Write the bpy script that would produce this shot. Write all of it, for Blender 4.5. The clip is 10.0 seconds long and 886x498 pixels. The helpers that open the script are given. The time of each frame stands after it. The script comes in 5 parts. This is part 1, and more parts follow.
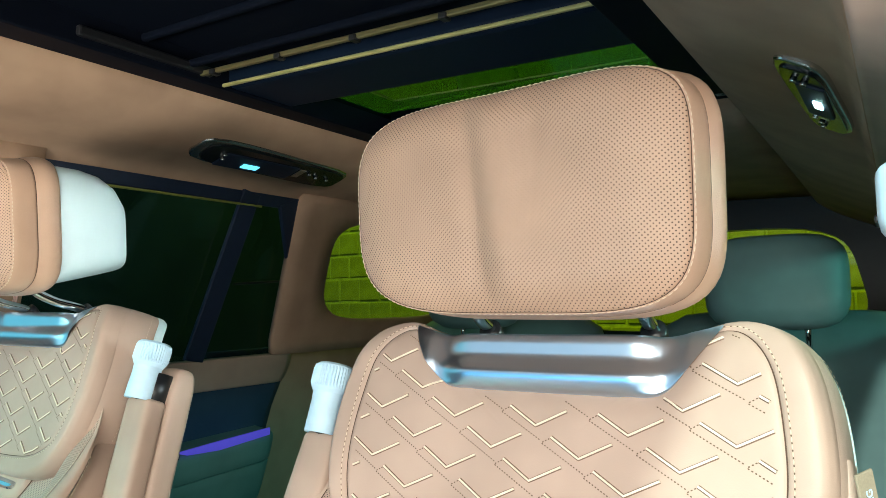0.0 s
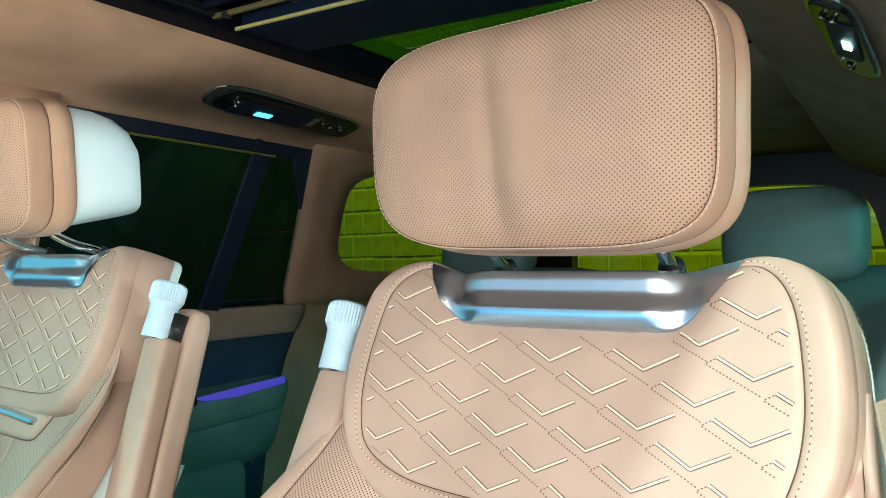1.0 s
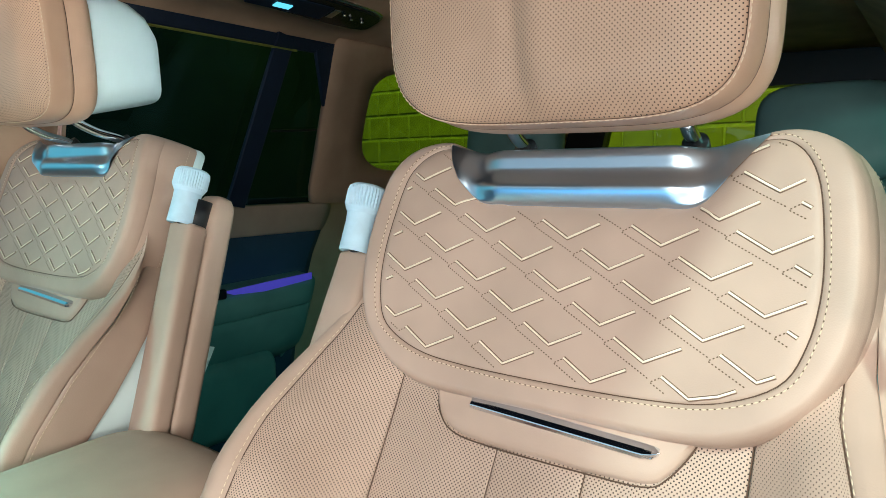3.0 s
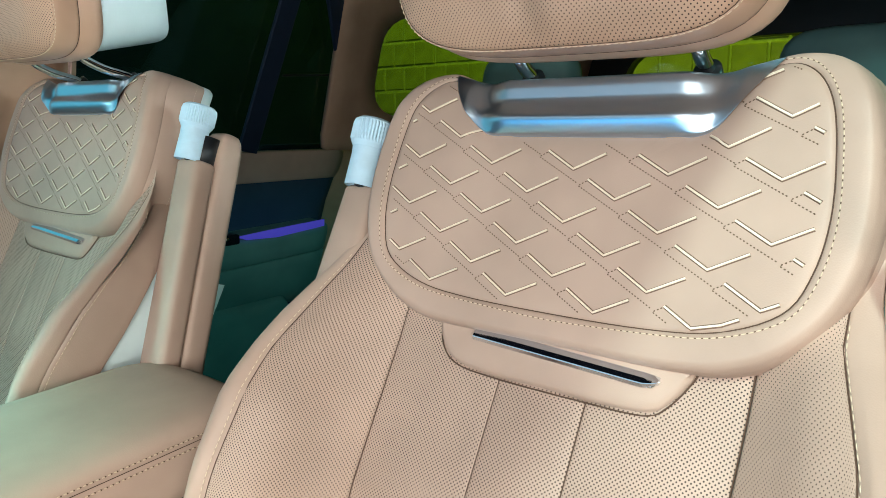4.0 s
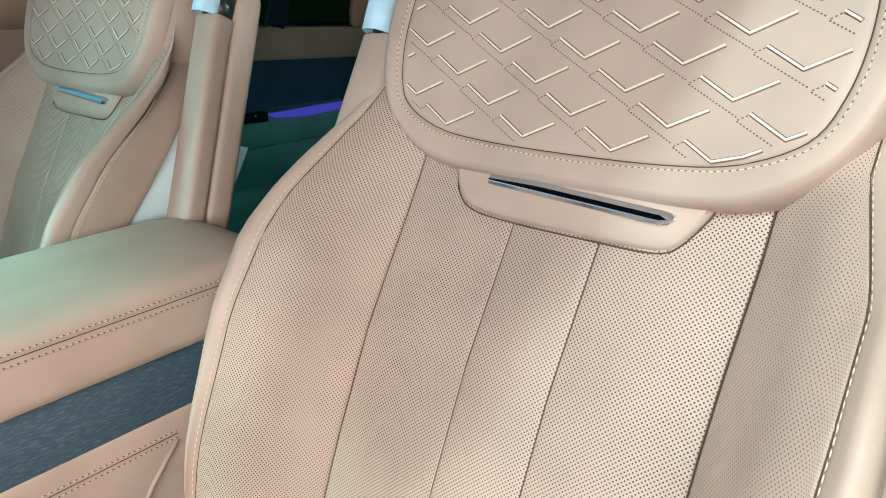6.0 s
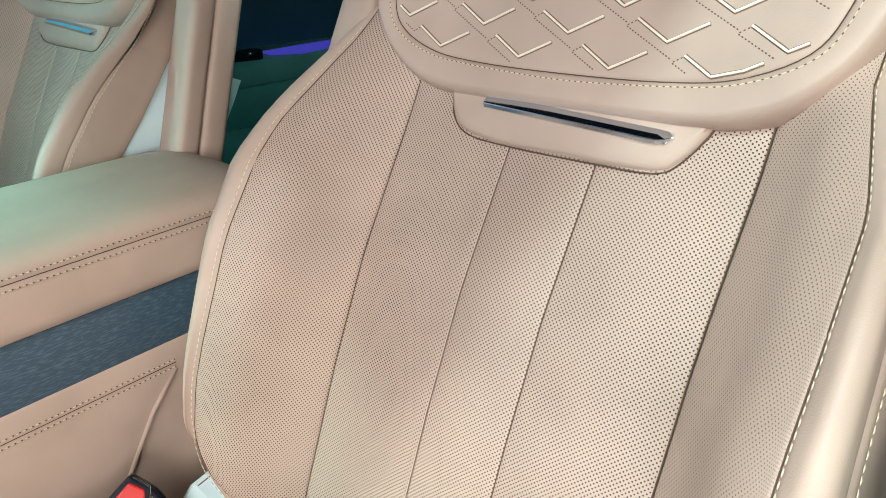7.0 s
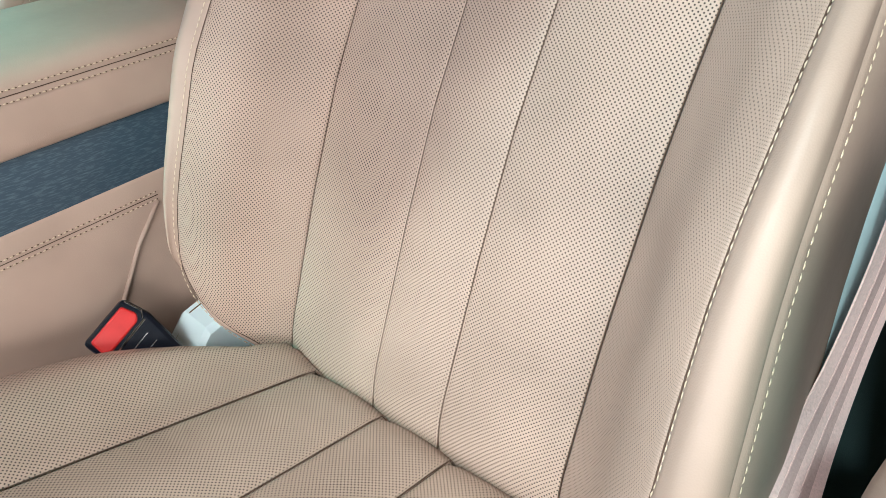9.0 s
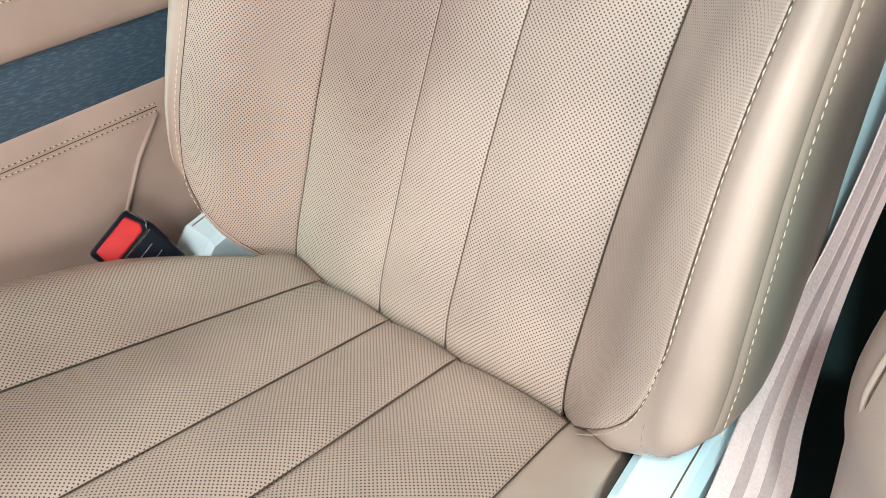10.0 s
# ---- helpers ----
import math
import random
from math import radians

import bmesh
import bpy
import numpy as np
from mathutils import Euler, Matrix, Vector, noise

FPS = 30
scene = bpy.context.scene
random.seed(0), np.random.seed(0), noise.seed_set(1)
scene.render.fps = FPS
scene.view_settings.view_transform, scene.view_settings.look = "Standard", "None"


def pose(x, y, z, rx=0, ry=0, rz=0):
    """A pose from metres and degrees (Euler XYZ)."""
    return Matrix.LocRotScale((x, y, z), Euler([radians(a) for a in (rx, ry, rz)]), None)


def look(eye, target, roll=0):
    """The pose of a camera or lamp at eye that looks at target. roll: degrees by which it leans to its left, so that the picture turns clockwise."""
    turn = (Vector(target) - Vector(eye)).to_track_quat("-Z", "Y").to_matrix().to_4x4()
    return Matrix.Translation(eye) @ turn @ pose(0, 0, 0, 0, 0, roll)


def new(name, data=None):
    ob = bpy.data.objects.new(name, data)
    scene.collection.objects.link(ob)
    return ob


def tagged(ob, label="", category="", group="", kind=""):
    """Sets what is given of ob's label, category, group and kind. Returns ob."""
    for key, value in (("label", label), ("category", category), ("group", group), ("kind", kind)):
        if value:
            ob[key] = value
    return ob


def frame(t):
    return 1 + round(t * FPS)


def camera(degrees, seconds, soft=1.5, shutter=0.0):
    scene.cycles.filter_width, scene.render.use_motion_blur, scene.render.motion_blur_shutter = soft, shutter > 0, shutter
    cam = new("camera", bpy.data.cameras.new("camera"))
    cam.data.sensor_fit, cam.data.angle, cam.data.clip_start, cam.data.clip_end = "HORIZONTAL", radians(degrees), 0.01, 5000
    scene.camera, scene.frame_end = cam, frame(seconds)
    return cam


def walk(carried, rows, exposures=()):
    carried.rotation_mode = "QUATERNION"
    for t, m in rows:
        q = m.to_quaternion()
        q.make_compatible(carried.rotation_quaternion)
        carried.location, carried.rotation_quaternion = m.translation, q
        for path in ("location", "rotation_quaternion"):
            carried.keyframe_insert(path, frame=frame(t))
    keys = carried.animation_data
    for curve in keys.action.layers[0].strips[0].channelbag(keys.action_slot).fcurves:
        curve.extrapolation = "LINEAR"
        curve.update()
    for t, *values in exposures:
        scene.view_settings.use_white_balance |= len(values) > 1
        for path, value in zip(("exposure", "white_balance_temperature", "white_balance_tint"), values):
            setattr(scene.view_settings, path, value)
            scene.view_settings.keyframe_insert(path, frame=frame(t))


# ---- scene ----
cam = camera(65.0, 10.0, soft=0.8)
PATH = [
    (0, (-0.0043, 0.0454, 1.4143), (-1.1869, 1.8446, 1.5882), -1.1),
    (0.5, (-0.0076, 0.0486, 1.4046), (-1.2107, 1.8392, 1.5191), -0.9),
    (1, (-0.0097, 0.0508, 1.3949), (-1.2323, 1.8306, 1.4446), -0.6),
    (1.5, (-0.0086, 0.0529, 1.3884), (-1.2496, 1.8209, 1.3668), -0.6),
    (2, (-0.0086, 0.0551, 1.3808), (-1.2658, 1.8090, 1.2901), -0.5),
    (3.5, (-0.0022, 0.0594, 1.3625), (-1.3014, 1.7582, 1.0590), -0.3),
    (4, (0.0011, 0.0648, 1.3506), (-1.3133, 1.7388, 0.9802), -0.1),
    (4.5, (0.0054, 0.0680, 1.3409), (-1.3241, 1.7140, 0.9024), 0.1),
    (5, (0.0086, 0.0691, 1.3333), (-1.3327, 1.6805, 0.8149), 0.0),
    (5.5, (0.0130, 0.0713, 1.3182), (-1.3392, 1.6470, 0.7242), 0.1),
    (7, (0.0194, 0.0756, 1.2858), (-1.2971, 1.5790, 0.4682), -0.0),
    (7.5, (0.0259, 0.0756, 1.2793), (-1.2614, 1.5584, 0.3808), -0.1),
    (8, (0.0324, 0.0767, 1.2718), (-1.2280, 1.5250, 0.2814), -0.3),
    (8.5, (0.0423, 0.0813, 1.2579), (-1.2027, 1.4752, 0.1742), -1.16),
    (9, (0.0458, 0.0709, 1.2430), (-1.1549, 1.4460, 0.0888), -1.15),
    (9.5, (0.0482, 0.0561, 1.2271), (-1.1125, 1.4125, 0.0112), -1.18),
    (10, (0.0483, 0.0359, 1.2122), (-1.0592, 1.3869, -0.0592), -0.67),
]
walk(cam, [(t, look(eye, target, roll)) for t, eye, target, roll in PATH], exposures=[(0, 0.40, 6550, 3), (2, 0.12, 6500, 3), (4, -0.10, 6300, 2), (5.5, -0.06, 6100, 2), (7, -0.14, 6000, 2), (10, -0.17, 5800, 3)])

# ---- light ----
def area(name, eye, target, sx, sy, power, colour, spread=180):
    lamp = bpy.data.lights.new(name, "AREA")
    lamp.shape, lamp.size, lamp.size_y, lamp.energy, lamp.color = "RECTANGLE", sx, sy, power, colour
    lamp.spread = radians(spread)
    ob = new(name, lamp)
    ob.matrix_world = look(eye, target)
    return ob


world = bpy.data.worlds.new("world")
scene.world = world
world.use_nodes = True
world.node_tree.nodes["Background"].inputs["Color"].default_value = (0.42, 0.38, 0.34, 1)
world.node_tree.nodes["Background"].inputs["Strength"].default_value = 0.03
# unseen luminaires: two warm ones ahead of the seat, a small cool one high over the open door, coloured spots; added as
# fills and for reflections: dim panels across the bonnet and beside the far door, a low one that reaches the headliner
area("showroom_light_front", (1.00, -0.72, 1.32), (-0.25, 0.42, 1.05), 0.60, 0.45, 6.8, (1.0, 0.92, 0.84), 112)
# fill added to brighten the cushion and lower backrest
area("fill_light_above", (0.02, -0.55, 1.66), (-0.25, 0.25, 0.90), 0.50, 0.36, 4.8, (1.0, 0.93, 0.86), 96)
area("showroom_light_door", (0.37, -0.85, 2.57), (-0.2, 0.4, 1.2), 0.09, 0.09, 33, (0.78, 1.0, 0.93))
# frontal fill added for the inner bolster and the near header
area("fill_light_bonnet", (0.05, -1.55, 1.15), (-0.15, 0.5, 1.2), 0.7, 0.4, 0.7, (0.82, 0.95, 1.0), 60)
# added only to give the headrest collar a pale reflection
area("reflection_light_panel", (-1.05, -1.15, 1.72), (-0.25, 0.56, 1.37), 2.0, 0.45, 1.2, (0.66, 0.86, 1.0), 120)
# added for the cyan reflection in the far seat's collar
area("reflection_light_side", (-2.6, -0.45, 1.75), (-1.0, 0.55, 1.30), 1.8, 1.2, 2.4, (0.22, 0.82, 1.0), 120)
# fill added to brighten the far headrest's white shell
area("fill_light_rear_door", (1.05, 1.20, 1.45), (-0.90, 0.55, 1.52), 0.20, 0.20, 0.50, (0.86, 0.98, 1.0), 26)
area("showroom_light_green", (-1.2, -1.0, 2.3), (-0.76, 0.08, 1.09), 0.16, 0.16, 1.0, (0.33, 1.0, 0.90), 20)
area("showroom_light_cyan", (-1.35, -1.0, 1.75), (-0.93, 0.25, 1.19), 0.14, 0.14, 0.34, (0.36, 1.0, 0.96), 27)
# low fill added to brighten the headliner
area("fill_light_low", (-0.45, -1.25, 0.96), (-1.00, 0.95, 2.22), 0.5, 0.3, 2.5, (1.0, 0.90, 0.80), 46)
# added for the blue reflection along the collar's lower lip
area("reflection_light_blue", (-0.72, -0.95, 1.06), (-0.30, 0.55, 1.35), 1.3, 0.25, 0.7, (0.10, 0.55, 1.0), 70)
area("garage_light_green", (-1.5, 3.1, 3.3), (-1.5, 4.4, 1.4), 6.0, 0.4, 70, (0.84, 1.0, 0.02))
# fill added so the wall beyond the rear door window shows
area("showroom_light_wall", (-3.0, 1.6, 3.9), (-4.4, 1.4, 1.8), 2.0, 0.4, 17, (0.40, 0.86, 1.0))
# teal fill added to light the far rear door and its armrest
area("fill_light_teal", (1.30, 1.05, 1.82), (-1.3, 1.15, 1.1), 0.3, 0.2, 7, (0.25, 1.0, 0.88))
# teal fill added to brighten the rear bench
area("fill_light_rear_teal", (-0.6, 2.55, 2.3), (-0.6, 1.6, 1.0), 1.0, 0.4, 9, (0.15, 1.0, 0.75))


# ---- materials ----
def nodes_of(name):
    mat = bpy.data.materials.new(name)
    mat.use_nodes = True
    nt = mat.node_tree
    return mat, nt, nt.nodes["Principled BSDF"]


def add(nt, kind, **values):
    n = nt.nodes.new(kind)
    for key, v in values.items():
        n.inputs[key.replace("_", " ")].default_value = v
    return n


def math_node(nt, op, a, b=None, c=None):
    n = nt.nodes.new("ShaderNodeMath")
    n.operation = op
    for i, v in enumerate((a, b, c)):
        if v is None:
            continue
        if isinstance(v, (int, float)):
            n.inputs[i].default_value = v
        else:
            nt.links.new(v, n.inputs[i])
    return n.outputs[0]


def ramp(nt, fac, lo, hi, c0, c1):
    n = nt.nodes.new("ShaderNodeMapRange")
    n.inputs["From Min"].default_value, n.inputs["From Max"].default_value = lo, hi
    nt.links.new(fac, n.inputs["Value"])
    mix = nt.nodes.new("ShaderNodeMix")
    mix.data_type = "RGBA"
    mix.inputs["A"].default_value, mix.inputs["B"].default_value = (*c0, 1), (*c1, 1)
    nt.links.new(n.outputs[0], mix.inputs["Factor"])
    return mix.outputs["Result"]


def leather(name, base, rough=0.45, holes=0.0, hole_r=0.180, grain=0.10, spread=0.10):
    """Coated leather: pebbled grain, faint blotches; with holes the pitch in metres of its perforation."""
    mat, nt, bsdf = nodes_of(name)
    L = nt.links
    tc = nt.nodes.new("ShaderNodeTexCoord")
    blotch = add(nt, "ShaderNodeTexNoise", Scale=9.0, Detail=3.0)
    L.new(tc.outputs["Object"], blotch.inputs["Vector"])
    lo = tuple(c * (1 - spread) for c in base)
    hi = tuple(min(1, c * (1 + spread)) for c in base)
    col = ramp(nt, blotch.outputs["Fac"], 0.35, 0.65, lo, hi)
    pebble = add(nt, "ShaderNodeTexVoronoi", Scale=900.0)
    L.new(tc.outputs["Object"], pebble.inputs["Vector"])
    fine = add(nt, "ShaderNodeTexNoise", Scale=160.0, Detail=4.0)
    L.new(tc.outputs["Object"], fine.inputs["Vector"])
    height = math_node(nt, "MULTIPLY_ADD", fine.outputs["Fac"], 0.6, pebble.outputs["Distance"])
    bump = add(nt, "ShaderNodeBump", Strength=grain, Distance=0.0006)
    L.new(height, bump.inputs["Height"])
    normal = bump.outputs["Normal"]
    if holes:
        uv = nt.nodes.new("ShaderNodeUVMap")
        uv.uv_map = "metric"
        sep = nt.nodes.new("ShaderNodeSeparateXYZ")
        L.new(uv.outputs["UV"], sep.inputs[0])
        dist = None
        for shift in (0.0, 0.5):
            fx = math_node(nt, "FRACT", math_node(nt, "MULTIPLY_ADD", sep.outputs["X"], 1 / holes, shift))
            fy = math_node(nt, "FRACT", math_node(nt, "MULTIPLY_ADD", sep.outputs["Y"], 1 / holes, shift))
            dx = math_node(nt, "SUBTRACT", fx, 0.5)
            dy = math_node(nt, "SUBTRACT", fy, 0.5)
            d = math_node(nt, "SQRT", math_node(nt, "ADD", math_node(nt, "MULTIPLY", dx, dx), math_node(nt, "MULTIPLY", dy, dy)))
            dist = d if dist is None else math_node(nt, "MINIMUM", dist, d)
        hole = nt.nodes.new("ShaderNodeMapRange")
        hole.inputs["From Min"].default_value, hole.inputs["From Max"].default_value = hole_r, hole_r * 0.85
        L.new(dist, hole.inputs["Value"])
        dark = nt.nodes.new("ShaderNodeMix")
        dark.data_type = "RGBA"
        dark.inputs["B"].default_value = (base[0] * 0.035, base[1] * 0.020, base[2] * 0.016, 1)
        L.new(col, dark.inputs["A"])
        L.new(hole.outputs[0], dark.inputs["Factor"])
        col = dark.outputs["Result"]
        dent = nt.nodes.new("ShaderNodeMapRange")
        dent.inputs["From Min"].default_value, dent.inputs["From Max"].default_value = hole_r * 0.6, hole_r * 1.6
        L.new(dist, dent.inputs["Value"])
        b2 = add(nt, "ShaderNodeBump", Strength=0.3, Distance=0.0003)
        L.new(dent.outputs[0], b2.inputs["Height"])
        L.new(normal, b2.inputs["Normal"])
        normal = b2.outputs["Normal"]
    L.new(col, bsdf.inputs["Base Color"])
    L.new(normal, bsdf.inputs["Normal"])
    r = nt.nodes.new("ShaderNodeMapRange")
    r.inputs["To Min"].default_value, r.inputs["To Max"].default_value = rough - 0.07, rough + 0.07
    L.new(fine.outputs["Fac"], r.inputs["Value"])
    L.new(r.outputs[0], bsdf.inputs["Roughness"])
    bsdf.inputs["Specular IOR Level"].default_value = 0.35
    return mat


def plain(name, base, rough=0.5, metal=0.0, noise_scale=60.0, spread=0.08, bump=0.05, coat=0.0, distance=0.001, spec=0.5):
    mat, nt, bsdf = nodes_of(name)
    tc = nt.nodes.new("ShaderNodeTexCoord")
    n = add(nt, "ShaderNodeTexNoise", Scale=noise_scale, Detail=4.0)
    nt.links.new(tc.outputs["Object"], n.inputs["Vector"])
    col = ramp(nt, n.outputs["Fac"], 0.3, 0.7, tuple(c * (1 - spread) for c in base), tuple(min(1, c * (1 + spread)) for c in base))
    nt.links.new(col, bsdf.inputs["Base Color"])
    b = add(nt, "ShaderNodeBump", Strength=bump, Distance=distance)
    nt.links.new(n.outputs["Fac"], b.inputs["Height"])
    nt.links.new(b.outputs["Normal"], bsdf.inputs["Normal"])
    bsdf.inputs["Roughness"].default_value, bsdf.inputs["Metallic"].default_value = rough, metal
    bsdf.inputs["Coat Weight"].default_value = coat
    bsdf.inputs["Specular IOR Level"].default_value = spec
    return mat


def brushed(name, base, rough):
    """Satin metal with a fine brushing along x."""
    mat, nt, bsdf = nodes_of(name)
    tc = nt.nodes.new("ShaderNodeTexCoord")
    mp = nt.nodes.new("ShaderNodeMapping")
    mp.inputs["Scale"].default_value = (6, 900, 900)
    nt.links.new(tc.outputs["Object"], mp.inputs["Vector"])
    n = add(nt, "ShaderNodeTexNoise", Scale=1.0, Detail=2.0)
    nt.links.new(mp.outputs[0], n.inputs["Vector"])
    b = add(nt, "ShaderNodeBump", Strength=0.04, Distance=0.0002)
    nt.links.new(n.outputs["Fac"], b.inputs["Height"])
    nt.links.new(b.outputs["Normal"], bsdf.inputs["Normal"])
    bsdf.inputs["Base Color"].default_value = (*base, 1)
    bsdf.inputs["Metallic"].default_value, bsdf.inputs["Roughness"].default_value = 1.0, rough
    return mat


def wood(name):
    """Open-pored dark blue-grey ash: pores in short dashes along y."""
    mat, nt, bsdf = nodes_of(name)
    tc = nt.nodes.new("ShaderNodeTexCoord")
    mp = nt.nodes.new("ShaderNodeMapping")
    mp.inputs["Scale"].default_value = (700, 130, 900)
    nt.links.new(tc.outputs["Object"], mp.inputs["Vector"])
    n = add(nt, "ShaderNodeTexNoise", Scale=1.0, Detail=3.0)
    nt.links.new(mp.outputs[0], n.inputs["Vector"])
    col = ramp(nt, n.outputs["Fac"], 0.48, 0.80, (0.045, 0.075, 0.108), (0.115, 0.165, 0.205))
    nt.links.new(col, bsdf.inputs["Base Color"])
    b = add(nt, "ShaderNodeBump", Strength=0.25, Distance=0.0005)
    nt.links.new(n.outputs["Fac"], b.inputs["Height"])
    nt.links.new(b.outputs["Normal"], bsdf.inputs["Normal"])
    bsdf.inputs["Roughness"].default_value = 0.45
    return mat


def glowing(name, colour, strength):
    mat, nt, bsdf = nodes_of(name)
    bsdf.inputs["Base Color"].default_value = (*colour, 1)
    bsdf.inputs["Emission Color"].default_value = (*colour, 1)
    bsdf.inputs["Emission Strength"].default_value = strength
    return mat


def glass(name, tint, rough=0.0):
    mat, nt, bsdf = nodes_of(name)
    out = nt.nodes["Material Output"]
    tr = nt.nodes.new("ShaderNodeBsdfTransparent")
    tr.inputs["Color"].default_value = (*tint, 1)
    gl = nt.nodes.new("ShaderNodeBsdfGlossy")
    gl.inputs["Roughness"].default_value = rough
    lw = add(nt, "ShaderNodeLayerWeight", Blend=0.5)
    fr = math_node(nt, "MULTIPLY_ADD", math_node(nt, "POWER", lw.outputs["Facing"], 4.0), 0.5, 0.03)
    mix = nt.nodes.new("ShaderNodeMixShader")
    nt.links.new(fr, mix.inputs[0])
    nt.links.new(tr.outputs[0], mix.inputs[1])
    nt.links.new(gl.outputs[0], mix.inputs[2])
    nt.links.new(mix.outputs[0], out.inputs["Surface"])
    return mat


TAN = (0.460, 0.332, 0.270)
M_TAN = leather("tan_leather", TAN, rough=0.47)
M_PERF = leather("tan_perforated_leather", TAN, rough=0.48, holes=0.0035, hole_r=0.178)
M_PERF_FINE = leather("tan_pinpricked_leather", TAN, rough=0.48, holes=0.0035, hole_r=0.128)
M_WHITE = leather("white_leather", (0.70, 0.84, 0.88), grain=0.05, spread=0.03)
M_TEAL = leather("teal_leather", (0.15, 0.27, 0.27))
# the tan leather again, with the headrest's warmer light put into its colour
M_PERF_HEAD = leather("perforated_leather_warm_lit", (0.50, 0.330, 0.240), rough=0.48, holes=0.0037, hole_r=0.142)
M_TAN_HEAD = leather("tan_leather_warm_lit", (0.50, 0.330, 0.240), rough=0.42)
M_HEAD = leather("headliner_suede", (0.50, 0.340, 0.240), rough=0.85, grain=0.16)
M_EMBROIDERY = plain("embroidery_thread", (0.86, 0.75, 0.61), 0.6, noise_scale=420, bump=1.0)
M_THREAD = plain("cream_thread", (0.66, 0.53, 0.39), 0.6, noise_scale=900, bump=0.3)
# dark brown that puts the shade inside the seams into colour
M_SEAM_SHADE = plain("seam_shade", (0.085, 0.047, 0.030), 0.8, noise_scale=900)
M_EDGE = plain("brown_underlay", (0.19, 0.12, 0.085), 0.7, noise_scale=900, bump=0.3)
M_PINK = plain("brown_thread", (0.132, 0.077, 0.044), 0.6, noise_scale=900, bump=0.3)
M_SATIN = brushed("satin_metal", (0.50, 0.60, 0.72), 0.30)
M_HANDLE = brushed("handle_metal", (0.66, 0.72, 0.80), 0.12)
M_CHROME = plain("chrome", (0.75, 0.76, 0.78), 0.08, 1.0, spread=0.02, bump=0.01)
M_BLACK = plain("black_plastic", (0.012, 0.013, 0.016), 0.35)
M_GLOSS = plain("gloss_black", (0.006, 0.008, 0.012), 0.25, coat=0.2, bump=0.0)
M_NAVY = plain("navy_trim", (0.010, 0.020, 0.050), 0.5)
M_CARD = leather("navy_leather", (0.030, 0.065, 0.120))
M_SEAL = plain("navy_rubber", (0.003, 0.005, 0.011), 0.6, spec=0.08)
M_RAIL = plain("dark_navy_rail", (0.004, 0.010, 0.024), 0.5, spec=0.15)
M_RIM = plain("dark_chrome", (0.62, 0.64, 0.66), 0.25, 1.0, spread=0.02, bump=0.01)
M_KNOB = plain("white_plastic", (0.50, 0.69, 0.84), 0.38, bump=0.02)
M_RED = plain("red_plastic", (0.62, 0.025, 0.025), 0.3, coat=0.5)
M_BUCKLE = plain("buckle_black", (0.005, 0.007, 0.014), 0.3, spec=0.2)
M_WOOD = wood("blue_grey_ash")
M_BELT = plain("belt_webbing", (0.76, 0.54, 0.51), 0.75, noise_scale=500, bump=0.4)
M_BELT2 = plain("belt_webbing_stripe", (0.48, 0.33, 0.31), 0.75, noise_scale=500, bump=0.4)
M_CARPET = plain("carpet", (0.03, 0.045, 0.045), 0.95, noise_scale=800, bump=0.6)
M_GLASS = glass("tinted_glass", (0.74, 0.80, 0.70))
M_PRIVACY = glass("privacy_glass", (0.24, 0.36, 0.44))
M_ROOFGLASS = glass("roof_glass", (0.17, 0.32, 0.26))
M_BRICK = plain("green_block", (0.34, 0.36, 0.05), 0.7, noise_scale=7, spread=0.25, bump=0.3, distance=0.02)
M_MORTAR = plain("mortar", (0.50, 0.54, 0.10), 0.9, noise_scale=20, spread=0.2)
M_DARK = plain("dark_wall", (0.04, 0.05, 0.05), 0.9, noise_scale=3, spread=0.3)
M_FLOOR = plain("showroom_floor", (0.10, 0.11, 0.11), 0.5, noise_scale=6, spread=0.2)
M_LED = glowing("led", (0.55, 0.95, 1.0), 14.0)
M_LED_DIM = glowing("cyan_led", (0.16, 0.72, 1.0), 1.1)
M_PURPLE = glowing("ambient_strip", (0.12, 0.09, 0.80), 0.32)


# ---- building helpers ----
def mesh_object(name, verts, faces, mat, parent=None, uvs=None, smooth=True, label=""):
    me = bpy.data.meshes.new(name)
    me.from_pydata([tuple(v) for v in verts], [], faces)
    if uvs is not None:
        layer = me.uv_layers.new(name="metric")
        idx = np.zeros(len(me.loops), dtype=np.int32)
        me.loops.foreach_get("vertex_index", idx)
        layer.data.foreach_set("uv", np.asarray(uvs, dtype=np.float32)[idx].ravel())
    me.polygons.foreach_set("use_smooth", [smooth] * len(me.polygons))
    me.materials.append(mat)
    me.update()
    ob = new(name, me)
    if parent is not None:
        ob.parent = parent
    if label:
        ob["label"] = label
    return ob


def part(name, bm, mat, parent=None, label="", smooth=False):
    me = bpy.data.meshes.new(name)
    bm.normal_update()
    bm.to_mesh(me)
    bm.free()
    me.polygons.foreach_set("use_smooth", [smooth] * len(me.polygons))
    me.materials.append(mat)
    ob = new(name, me)
    if parent is not None:
        ob.parent = parent
    if label:
        ob["label"] = label
    return ob


def box_bm(x0, x1, y0, y1, z0, z1, bevel=0.0, seg=3):
    bm = bmesh.new()
    bmesh.ops.create_cube(bm, size=1.0)
    for v in bm.verts:
        v.co = Vector(((x0 + x1) / 2 + v.co.x * (x1 - x0), (y0 + y1) / 2 + v.co.y * (y1 - y0), (z0 + z1) / 2 + v.co.z * (z1 - z0)))
    if bevel:
        bmesh.ops.bevel(bm, geom=bm.edges[:], offset=bevel, segments=seg, profile=0.5, affect="EDGES")
    return bm


